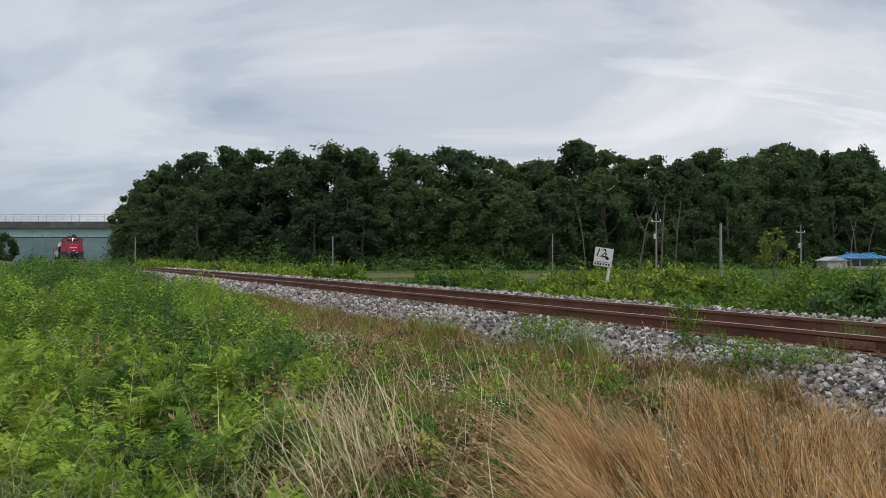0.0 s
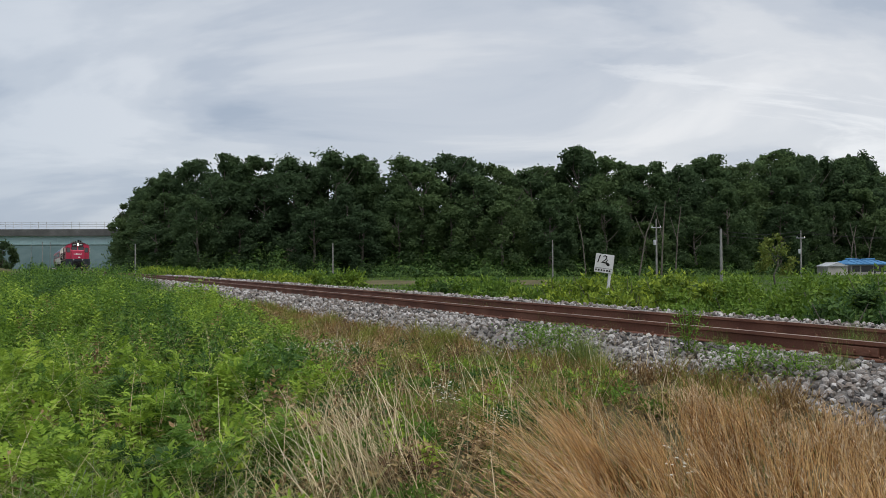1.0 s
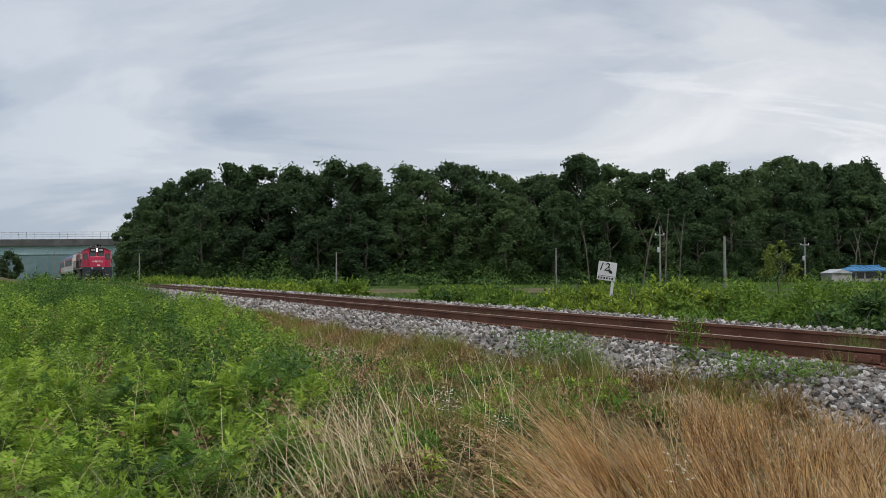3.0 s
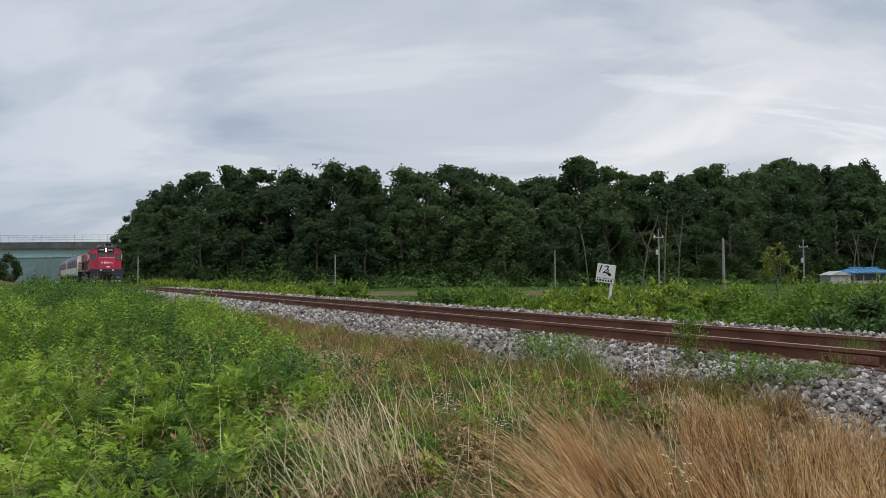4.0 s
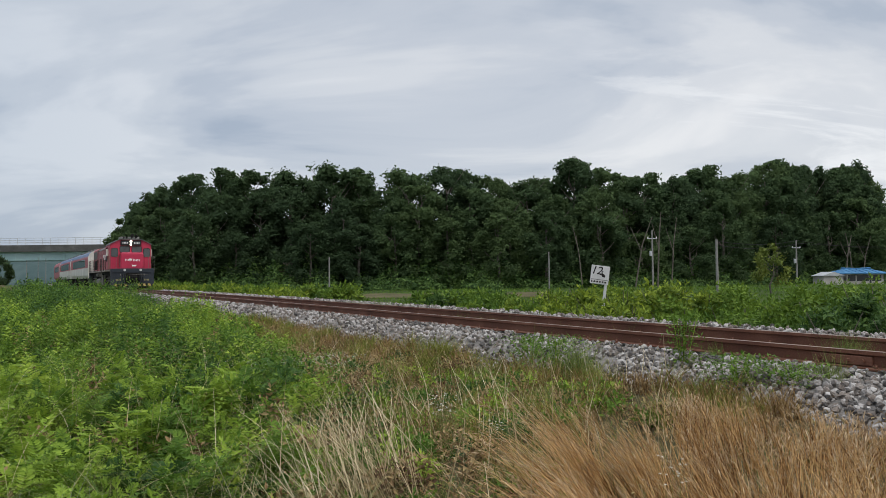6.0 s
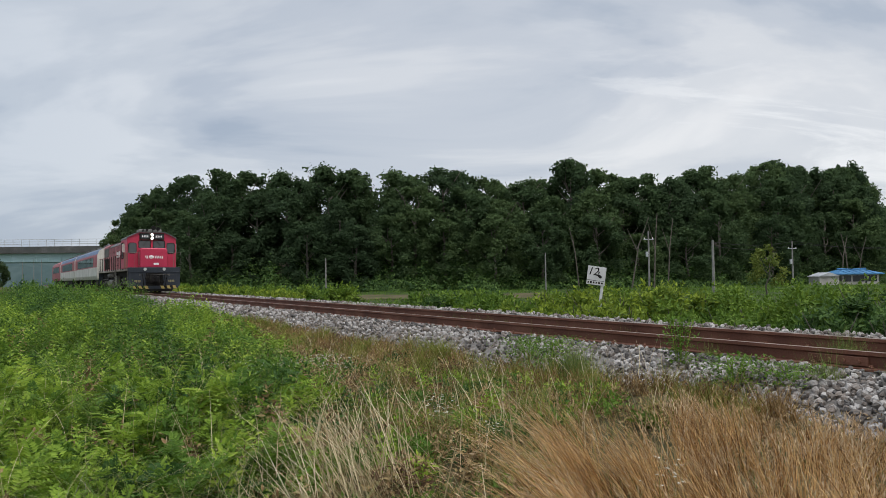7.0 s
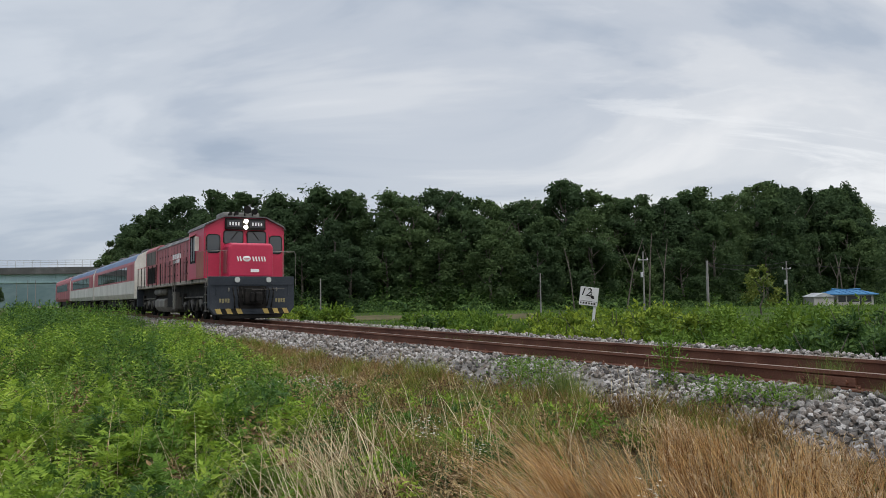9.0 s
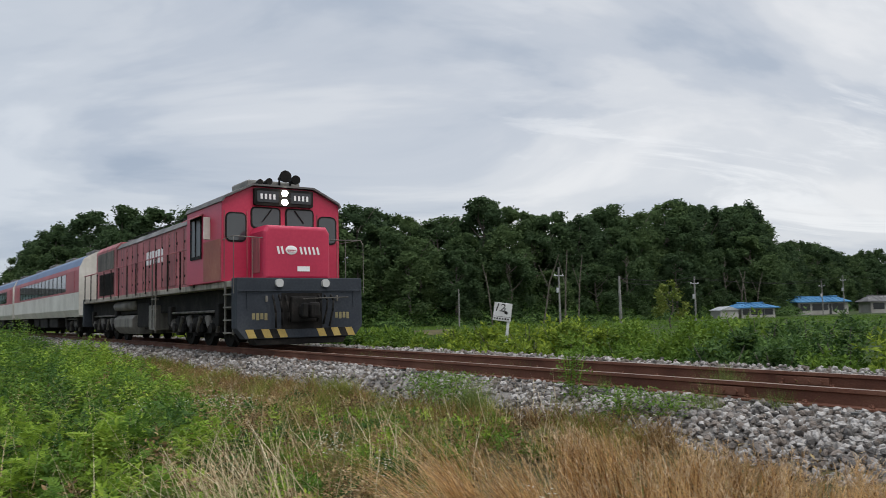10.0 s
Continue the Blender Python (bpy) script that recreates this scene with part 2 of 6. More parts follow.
M_FLOWER = material("white_flowers", [(0.55, 0.55, 0.45), (0.68, 0.68, 0.60), (0.78, 0.78, 0.72)], 3, 0.7, fine=40, translucent=0.2)


def glass_material(name, tint, rough=0.04):
    m = bpy.data.materials.new(name)
    m.use_nodes = True
    bs = m.node_tree.nodes["Principled BSDF"]
    bs.inputs["Base Color"].default_value = (*tint, 1)
    bs.inputs["Roughness"].default_value = rough
    bs.inputs["Specular IOR Level"].default_value = 0.8
    return m


def lamp_material(name, color, strength):
    m = bpy.data.materials.new(name)
    m.use_nodes = True
    bs = m.node_tree.nodes["Principled BSDF"]
    bs.inputs["Emission Color"].default_value = (*color, 1)
    bs.inputs["Emission Strength"].default_value = strength
    return m



def streaked(name, base, grime, amount, rough):
    """Painted metal with grime that has run down it in streaks."""
    m = material(name, base, 0.9, rough, 0.05, fine=8)
    nt = m.node_tree
    N, L = nt.nodes.new, nt.links.new
    bs = nt.nodes["Principled BSDF"]
    was = bs.inputs["Base Color"].links[0].from_socket
    tc, mp, nz, rp, mx = N("ShaderNodeTexCoord"), N("ShaderNodeMapping"), N("ShaderNodeTexNoise"), N("ShaderNodeValToRGB"), N("ShaderNodeMixRGB")
    mp.inputs["Scale"].default_value = (5, 5, 0.35)
    nz.inputs["Scale"].default_value, nz.inputs["Detail"].default_value = 1.0, 5
    L(tc.outputs["Object"], mp.inputs[0])
    L(mp.outputs[0], nz.inputs["Vector"])
    L(nz.outputs["Fac"], rp.inputs[0])
    rp.color_ramp.elements[0].position, rp.color_ramp.elements[0].color = 0.46, (0, 0, 0, 1)
    rp.color_ramp.elements[1].position, rp.color_ramp.elements[1].color = 0.66, (amount, amount, amount, 1)
    L(rp.outputs[0], mx.inputs[0])
    L(was, mx.inputs[1])
    mx.inputs[2].default_value = (*grime, 1)
    L(mx.outputs[0], bs.inputs["Base Color"])
    return m


M_REDOLD = streaked("faded_streaked_red", [(0.25, 0.05, 0.06), (0.36, 0.085, 0.095), (0.45, 0.15, 0.15)], (0.09, 0.05, 0.048), 0.7, 0.6)
M_BEIGE = streaked("dust_coated_steel", [(0.20, 0.18, 0.145), (0.30, 0.27, 0.22), (0.40, 0.36, 0.30)], (0.07, 0.06, 0.05), 0.8, 0.85)
M_CREAM = streaked("stained_cream", [(0.42, 0.40, 0.35), (0.56, 0.54, 0.48), (0.66, 0.64, 0.58)], (0.26, 0.23, 0.19), 0.22, 0.5)
M_DUSTY = streaked("dusty_streaked_steel", [(0.05, 0.045, 0.038), (0.095, 0.086, 0.072), (0.15, 0.135, 0.115)], (0.02, 0.018, 0.015), 0.9, 0.75)
M_TANK = streaked("grimy_tank_paint", [(0.10, 0.092, 0.078), (0.16, 0.148, 0.125), (0.22, 0.205, 0.175)], (0.04, 0.036, 0.03), 0.6, 0.7)
M_DULLGLASS = glass_material("dusty_cab_glass", (0.02, 0.022, 0.024), 0.35)
M_GLASS = glass_material("tinted_window_glass", (0.03, 0.036, 0.04))
M_LAMP = lamp_material("lit_headlight", (1.0, 0.95, 0.78), 9.0)
M_DITCH = glass_material("marker_lamp_lens", (0.45, 0.45, 0.43), 0.25)

# ---- mesh helpers ----


def mesh_from(name, verts, faces, mat, smooth=False):
    """Mesh from a numpy vertex array and a face array with a fixed number of corners."""
    verts, faces = np.asarray(verts, np.float32), np.asarray(faces, np.int32)
    me = bpy.data.meshes.new(name)
    k = faces.shape[1]
    me.vertices.add(len(verts))
    me.vertices.foreach_set("co", verts.ravel())
    me.loops.add(faces.size)
    me.loops.foreach_set("vertex_index", faces.ravel())
    me.polygons.add(len(faces))
    me.polygons.foreach_set("loop_start", np.arange(0, faces.size, k, dtype=np.int32))
    me.polygons.foreach_set("use_smooth", np.full(len(faces), smooth))
    me.update(calc_edges=True)
    me.materials.append(mat)
    return me


def part(name, bm, mat, parent, label="", smooth=False):
    me = bpy.data.meshes.new(name)
    bmesh.ops.recalc_face_normals(bm, faces=bm.faces)
    bm.to_mesh(me)
    bm.free()
    me.materials.append(mat)
    if smooth:
        me.polygons.foreach_set("use_smooth", np.full(len(me.polygons), True))
    ob = new(name, me)
    ob.parent = parent
    if label:
        ob["label"] = label
    return ob


def add_box(bm, x0, x1, y0, y1, z0, z1, bevel=0.0, m=None):
    r = bmesh.ops.create_cube(bm, size=1.0, matrix=Matrix.Translation(((x0 + x1) / 2, (y0 + y1) / 2, (z0 + z1) / 2)) @ Matrix.Diagonal((x1 - x0, y1 - y0, z1 - z0, 1)))
    vs = r["verts"]
    if bevel:
        es = list({e for v in vs for e in v.link_edges})
        out = bmesh.ops.bevel(bm, geom=es, offset=bevel, segments=2, profile=0.5, affect="EDGES")
        vs = out["verts"]
    if m is not None:
        bmesh.ops.transform(bm, matrix=m, verts=list({v for v in vs}))
    return bm


def box(x0, x1, y0, y1, z0, z1, bevel=0.0):
    return add_box(bmesh.new(), x0, x1, y0, y1, z0, z1, bevel)


def add_rod(bm, a, b, r, seg=8, r2=None):
    a, b = Vector(a), Vector(b)
    d = b - a
    m = Matrix.Translation((a + b) / 2) @ d.to_track_quat("Z", "Y").to_matrix().to_4x4()
    bmesh.ops.create_cone(bm, cap_ends=True, segments=seg, radius1=r, radius2=r if r2 is None else r2, depth=d.length, matrix=m)
    return bm


def rod(a, b, r, seg=8, r2=None):
    return add_rod(bmesh.new(), a, b, r, seg, r2)


def prism(outline, y0, y1, bevel=0.0):
    """Outline in x, z drawn out along y."""
    bm = bmesh.new()
    f = bm.faces.new([bm.verts.new((x, y0, z)) for x, z in outline])
    r = bmesh.ops.extrude_face_region(bm, geom=[f])
    bmesh.ops.translate(bm, vec=(0, y1 - y0, 0), verts=[v for v in r["geom"] if isinstance(v, bmesh.types.BMVert)])
    if bevel:
        bmesh.ops.bevel(bm, geom=list(bm.edges), offset=bevel, segments=2, profile=0.5, affect="EDGES")
    return bm


def empty(name, label, category, group=""):
    return tagged(new(name), label, category, group)


# ---- the line of the track ----
SCALE = 0.93
ORIGIN = Vector((6.83, 3.72, 0.0))
TURN = 0.464
_s = np.arange(-80.0, 420.0, 0.5)
_u = np.clip(_s / SCALE, -12, 175)
_th = TURN + 3.78e-4 * _u + 3.42e-6 * _u ** 2 / 2 - 6.71e-8 * _u ** 3 / 3
_x = np.concatenate([[0], np.cumsum(-np.sin((_th[1:] + _th[:-1]) / 2) * 0.5)])
_y = np.concatenate([[0], np.cumsum(np.cos((_th[1:] + _th[:-1]) / 2) * 0.5)])
_i0 = int(np.searchsorted(_s, 0.0))
_x, _y = _x - _x[_i0] + ORIGIN.x, _y - _y[_i0] + ORIGIN.y
GRADE = 0.002


def track(s, n=0.0, z=0.0):
    """Place at s metres along the track, n metres to the near side of its middle, z above the rail heads."""
    th = np.interp(s, _s, _th)
    return Vector((float(np.interp(s, _s, _x) - n * np.cos(th)), float(np.interp(s, _s, _y) - n * np.sin(th)), float(GRADE * s + z)))


AX, AY = -math.sin(TURN), math.cos(TURN)
_along = (_x - ORIGIN.x) * AX + (_y - ORIGIN.y) * AY
_lat = -(_x - ORIGIN.x) * AY + (_y - ORIGIN.y) * AX


def sn(x, y):
    """Track coordinates of plan points (arrays)."""
    a = (x - ORIGIN.x) * AX + (y - ORIGIN.y) * AY
    return a, -(x - ORIGIN.x) * AY + (y - ORIGIN.y) * AX - np.interp(a, _along, _lat)


def xy(s, n):
    th = np.interp(s, _s, _th)
    return np.interp(s, _s, _x) - n * np.cos(th), np.interp(s, _s, _y) - n * np.sin(th)


def ripple(x, y):
    return 0.5 * np.sin(x * 0.9 + 1.7 * np.sin(y * 0.43)) + 0.5 * np.sin(y * 1.1 + 1.3 * np.sin(x * 0.61 + 2))


WOOD_X = [-50, -45, -30, -12, 5, 20, 34, 50, 66, 78, 92, 108, 125, 150, 190]
WOOD_Y = [130, 110, 100, 98, 98, 101, 106, 116, 124, 138, 165, 185, 200, 225, 260]
PROF_N = [-400, -60, -9, -4.2, -2.9, -1.7, 1.7, 2.6, 4.2, 8.0, 10.5, 17, 40, 400]
PROF_Z = [-0.6, -0.6, -0.75, -0.75, -0.62, -0.32, -0.32, -0.42, -0.62, -0.85, -1.1, -2.4, -2.6, -2.6]


def ground_z(x, y):
    s, n = sn(x, y)
    return np.interp(n, PROF_N, PROF_Z) + GRADE * np.clip(s, -50, 200) * np.clip(1 - (np.abs(n) - 3) / 60, 0, 1) + 0.05 * ripple(x, y) * (np.abs(n) > 2.2) + np.clip(0.25 * (y - np.interp(x, WOOD_X, WOOD_Y) - 2), 0, 7) * np.clip((x + 50) / 8, 0, 1) * np.clip((240 - x) / 50, 0, 1) * np.clip((400 - y) / 80, 0, 1)

# ---- ground, one sheet to the horizon ----


def build_ground():
    g = np.concatenate([-np.geomspace(1500, 125, 10), np.arange(-120, -40, 3), np.arange(-40, 40.1, 0.8), np.arange(42, 230, 3.5), np.geomspace(235, 1500, 10)])
    h = np.concatenate([[-60, -40, -25], np.arange(-14, 60, 0.8), np.arange(61, 260, 3), np.geomspace(262, 3000, 20)])
    X, Y = np.meshgrid(g, h)
    x, y = X.ravel(), Y.ravel()
    z = ground_z(x, y)
    w = len(g)
    i = (np.arange(len(h) - 1)[:, None] * w + np.arange(w - 1)[None, :]).ravel()
    f = np.stack([i, i + 1, i + 1 + w, i + w], 1)
    me = mesh_from("ground", np.stack([x, y, z], 1), f, M_FIELD, True)
    me.materials.append(M_SOIL)
    c = (np.stack([x, y], 1)[f]).mean(1)
    s, n = sn(c[:, 0], c[:, 1])
    me.polygons.foreach_set("material_index", (((n > -9) & (n < 14) & (s < 70)) | (c[:, 1] > np.interp(c[:, 0], WOOD_X, WOOD_Y) - 1) & (c[:, 0] > -50) & (c[:, 1] < 330)).astype(np.int32))
    tagged(new("ground", me), "flat green farmland with weedy soil beside the railway", "ground", kind="structure")


build_ground()

# ---- railway track ----


def sweep(name, outline, n0, s0, s1, step, mat):
    ss = np.arange(s0, s1, step)
    k = len(outline)
    v = []
    for s in ss:
        v += [track(s, n0 + a, b) for a, b in outline]
    f = []
    for i in range(len(ss) - 1):
        for j in range(k):
            f.append((i * k + j, i * k + (j + 1) % k, (i + 1) * k + (j + 1) % k, (i + 1) * k + j))
    return mesh_from(name, np.array([tuple(p) for p in v]), np.array(f), mat)


RAIL = [(-0.034, 0), (0.034, 0), (0.036, -0.035), (0.010, -0.05), (0.010, -0.145), (0.066, -0.158), (0.066, -0.17), (-0.066, -0.17), (-0.066, -0.158), (-0.010, -0.145), (-0.010, -0.05), (-0.036, -0.035)]
BED = [(-3.7, -0.9), (-3.3, -0.62), (-2.45, -0.12), (-1.55, -0.085), (-1.05, -0.22), (-0.95, -0.26), (0.90, -0.205), (1.75, -0.25), (2.9, -0.62), (3.3, -0.9)]


def build_track():
    t = empty("railway_track", "single railway track with rusty rails on concrete sleepers", "railway track")
    for n0 in (0.735, -0.735):
        me = sweep("rail", RAIL, n0, -30, 300, 1.0, M_RUST)
        me.materials.append(M_RAILTOP)
        idx = np.zeros(len(me.polygons), np.int32)
        idx[::12] = 1
        me.polygons.foreach_set("material_index", idx)
        ob = new("rail", me)
        ob.parent = t
    bed = new("ballast_bed", sweep("ballast_bed", BED, 0.0, -30, 300, 1.0, M_BED))
    bed.parent = t
    bm = prism([(-0.14, -0.32), (0.14, -0.32), (0.11, -0.176), (-0.11, -0.176)], -0.98, 0.98)
    me = bpy.data.meshes.new("sleeper")
    bmesh.ops.recalc_face_normals(bm, faces=bm.faces)
    bm.to_mesh(me)
    bm.free()
    me.materials.append(M_PARAPET)
    for i in range(150):
        s = -14 + 0.62 * i
        p = track(s)
        o = new("sleeper", me)
        o.parent = t
        # outline x runs along the track
        o.matrix_local = Matrix.Translation(p) @ Matrix.Rotation(float(np.interp(s, _s, _th)) + math.pi / 2, 4, "Z")
    # fastenings on both sides of each rail
    bm = box(-0.035, 0.035, -0.05, 0.05, -0.176, -0.15, 0.006)
    add_rod(bm, (-0.02, -0.03, -0.14), (0.02, 0.035, -0.135), 0.012, 6)
    add_rod(bm, (0.0, 0.0, -0.15), (0.0, 0.0, -0.115), 0.016, 6)
    clip = bpy.data.meshes.new("rail_clip")
    bm.to_mesh(clip)
    bm.free()
    clip.materials.append(M_RUST)
    for i in range(42):
        s = -4.7 + 0.62 * i
        for n in (0.735 + 0.09, 0.735 - 0.09, -0.735 + 0.09, -0.735 - 0.09):
            o = new("rail_clip", clip)
            o.parent = t
            o.matrix_local = Matrix.Translation(track(s, n)) @ Matrix.Rotation(float(np.interp(s, _s, _th)), 4, "Z")
    for n in (0.735, -0.735):
        for side in (-1, 1):
            bm = box(-0.014, 0.014, -0.33, 0.33, -0.14, -0.055, 0.005)
            for y in (-0.24, -0.08, 0.08, 0.24):
                add_rod(bm, (side * 0.01, y, -0.098), (side * 0.035, y, -0.098), 0.018, 6)
            j = part("fishplate", bm, M_RUST, t, "bolted rail joint plate")
            j.matrix_local = Matrix.Translation(track(5.0, n - side * 0.024)) @ Matrix.Rotation(float(np.interp(5.0, _s, _th)), 4, "Z")
    return t


track_ob = build_track()

# ---- ballast stones ----


def stone_mesh(seed):
    """A crushed, angular stone: a rough ball of twenty faces, chipped flat."""
    rng = np.random.default_rng(seed)
    bm = bmesh.new()
    bmesh.ops.create_icosphere(bm, subdivisions=1, radius=1.0)
    v = np.array([tuple(p.co) for p in bm.verts])
    f = np.array([[q.index for q in p.verts] for p in bm.faces])
    bm.free()
    v = v * rng.uniform(0.72, 1.28, (len(v), 1)) * rng.uniform(0.75, 1.25, 3)
    for _ in range(6):
        d = rng.normal(size=3)
        d /= np.linalg.norm(d)
        v = v - np.outer(np.maximum(v @ d - rng.uniform(0.42, 0.75), 0), d)
    return v, f


def random_rotations(rng, k):
    q = rng.normal(size=(k, 4))
    q /= np.linalg.norm(q, axis=1)[:, None]
    w, x, y, z = q.T
    return np.stack([np.stack([1 - 2 * (y * y + z * z), 2 * (x * y - z * w), 2 * (x * z + y * w)], -1), np.stack([2 * (x * y + z * w), 1 - 2 * (x * x + z * z), 2 * (y * z - x * w)], -1), np.stack([2 * (x * z - y * w), 2 * (y * z + x * w), 1 - 2 * (x * x + y * y)], -1)], 1)


def bed_z(n):
    return np.interp(n, [a for a, b in BED], [b for a, b in BED])


def build_stones():
    rng = np.random.default_rng(3)
    k = 29000
    s = -4 + 68 * rng.random(k) ** 2.7
    n = rng.uniform(0.80, 3.1, k)
    far = rng.random(k) < 0.25
    n[far] = rng.uniform(-2.9, -1.0, far.sum())
    near = rng.random(k) < 0.15
    s[near], n[near] = rng.uniform(-1, 7, near.sum()), rng.uniform(1.6, 3.3, near.sum())
    keep = ~((np.abs(n - 0.735) < 0.075) | (np.abs(n + 0.735) < 0.075))
    s, n = s[keep], n[keep]
    size = rng.uniform(0.020, 0.046, len(s)) * (1 + np.clip(s - 8, 0, 60) / 42)
    x, y = xy(s, n)
    z = np.maximum(bed_z(n), -0.66) + GRADE * s + rng.uniform(-0.005, 0.04, len(s)) + size * 0.2
    near = np.where((s > 0.5) & (s < 3.0) & (n > 1.0) & (n < 2.7))[0][:290]
    rest = np.setdiff1d(np.arange(len(s)), near)
    kinds = [stone_mesh(i) for i in range(9)]
    rot = random_rotations(rng, len(s))
    V, F, base = [], [], 0
    for j, (v, f) in enumerate(kinds):
        idx = rest[rest % 9 == j]
        p = np.einsum("kab,vb->kva", rot[idx], v) * size[idx][:, None, None] + np.stack([x, y, z], 1)[idx][:, None, :]
        V.append(p.reshape(-1, 3))
        F.append((f[None] + (np.arange(len(idx)) * len(v))[:, None, None]).reshape(-1, 3) + base)
        base += p.shape[0] * p.shape[1]
    o = new("ballast", mesh_from("ballast", np.concatenate(V), np.concatenate(F), M_STONE))
    o.parent = track_ob
    tagged(o, kind="stuff")
    meshes = [mesh_from("ballast_stone", v, f, M_STONEP) for v, f in kinds]
    for i in near:
        st = new("ballast_stone", meshes[i % 9])
        st.parent = track_ob
        m = Matrix([list(r) for r in rot[i] * size[i]]).to_4x4()
        st.matrix_local = Matrix.Translation((x[i], y[i], z[i])) @ m


# ---- vegetation ----


def frames_from(d):
    """Side and normal vectors for unit directions d."""
    up = np.where(np.abs(d[:, 2:3]) > 0.95, np.array([[1.0, 0, 0]]), np.array([[0, 0, 1.0]]))
    a = np.cross(d, up)
    a /= np.linalg.norm(a, axis=1)[:, None]
    return a, np.cross(a, d)


def leaf_cards(p, d, side, length, width, fold=0.25):
    """Pointed leaves, two triangles each, creased along the middle."""
    nrm = np.cross(side, d)
    l, w = length[:, None], width[:, None]
    mid = p + d * l * 0.45
    v = np.stack([p, mid + side * w + nrm * w * fold, p + d * l - nrm * l * 0.08, mid - side * w + nrm * w * fold], 1)
    k = len(p)
    i = np.arange(k)[:, None] * 4
    return v.reshape(-1, 3), np.concatenate([i + np.array([[0, 1, 2]]), i + np.array([[0, 2, 3]])])


def blades(p, d, bend, length, width, segs=3):
    """Grass blades that taper and droop towards bend."""
    k = len(p)
    side = np.cross(d, np.array([0, 0, 1.0])) + 1e-3
    ang = np.random.default_rng(k).uniform(0, math.pi, k)
    side = np.stack([np.cos(ang), np.sin(ang), np.zeros(k)], 1)
    rows = []
    for j in range(segs + 1):
        u = j / segs
        c = p + d * (length * u)[:, None] + bend * (length * u * u)[:, None]
        w = (width * (1 - 0.85 * u))[:, None] * side
        rows += [c - w, c + w]
    v = np.stack(rows, 1)
    m = 2 * (segs + 1)
    i = np.arange(k)[:, None] * m
    f = np.concatenate([i + np.array([[2 * j, 2 * j + 1, 2 * j + 3, 2 * j + 2]]) for j in range(segs)])
    return v.reshape(-1, 3), f


def unit(a):
    return a / np.linalg.norm(a, axis=1)[:, None]


def sprays(p, nrm, rng, length, width):
    """Small leafy sprays lying across the given normals, one pointed face each."""
    k = len(p)
    d = unit(np.cross(nrm, rng.normal(size=(k, 3))) + np.array([0, 0, -0.12]))
    side = unit(np.cross(nrm, d))
    l, w = length[:, None], width[:, None]
    v = np.stack([p - d * l * 0.5 - side * w, p - d * l * 0.5 + side * w, p + d * l * 0.5], 1)
    return v.reshape(-1, 3), np.arange(3 * k).reshape(-1, 3)


def crown_mesh(name, seed, mat, w, h, low, lobes, per, leaf):
    """A rounded crown of many lobes; each lobe is made of tufts, and each tuft of small leaf sprays that face outwards."""
    rng = np.random.default_rng(seed)
    # lobes spread evenly over the height; the crown is widest at two fifths and domed above
    up = (np.arange(lobes) + rng.uniform(0, 1, lobes)) / lobes
    an = rng.uniform(0, 2 * math.pi, lobes)
    R = w * rng.uniform(0.30, 0.46, lobes) * np.interp(up, [0, 0.7, 1], [1.1, 1.0, 0.72])
    wide = np.interp(up, [0, 0.15, 0.4, 0.65, 0.85, 1.0], [0.86, 0.97, 1.0, 0.90, 0.62, 0.22])
    reach = rng.uniform(0.55, 1.0, lobes) ** 0.6 * wide * (w - 0.6 * R)
    centre = np.stack([reach * np.cos(an), reach * np.sin(an), low + R * 0.4 + up * (h - low - 1.25 * R)], 1)
    c = np.stack([np.cos(an) * (1 - 0.6 * up), np.sin(an) * (1 - 0.6 * up), up - 0.35], 1)
    tufts = 11
    u = unit(rng.normal(size=(lobes, tufts, 3)) + 0.55 * c[:, None, :] + np.array([0, 0, 0.3]))
    q = (centre[:, None, :] + u * (R[:, None, None] * rng.uniform(0.45, 1.0, (lobes, tufts, 1)))).reshape(-1, 3)
    rt = np.repeat(R, tufts) * rng.uniform(0.38, 0.72, lobes * tufts)
    uu = u.reshape(-1, 3)
    k = lobes * tufts * per
    o = unit(rng.normal(size=(k, 3)) + 0.4 * np.repeat(uu, per, 0))
    p = np.repeat(q, per, 0) + o * np.repeat(np.where(uu[:, 2] > 0.5, rt * 0.75, rt), per)[:, None] * rng.random((k, 1)) ** 0.5
    p[:, 2] = np.maximum(p[:, 2], 0.1)
    nrm = unit(0.5 * np.repeat(uu, per, 0) + 0.6 * o + np.array([0, 0, 0.25]) + 0.75 * rng.normal(size=(k, 3)))
    v, f = sprays(p, nrm, rng, rng.uniform(0.7, 1.4, k) * leaf, rng.uniform(0.24, 0.5, k) * leaf)
    return mesh_from(name, v, f, mat)


def trunk_bm(h, r, rng, limbs=6, spread=2.0):
    bm = bmesh.new()
    p = Vector((0, 0, -0.2))
    for i in range(4):
        q = Vector((rng.uniform(-0.25, 0.25), rng.uniform(-0.25, 0.25), h * (i + 1) / 4))
        add_rod(bm, p, q, r * (1 - 0.2 * i), 7, r * (0.8 - 0.2 * i))
        p = q
    for i in range(limbs):
        z = h * rng.uniform(0.35, 0.9)
        a = rng.uniform(0, 6.28)
        l = spread * rng.uniform(0.5, 1)
        m = Vector((0.5 * l * math.cos(a), 0.5 * l * math.sin(a), z + 0.5 * l))
        add_rod(bm, (0, 0, z), m, r * 0.4, 5, r * 0.25)
        add_rod(bm, m, (l * math.cos(a + 0.3), l * math.sin(a + 0.3), z + 1.3 * l), r * 0.25, 5, r * 0.08)
    return bm


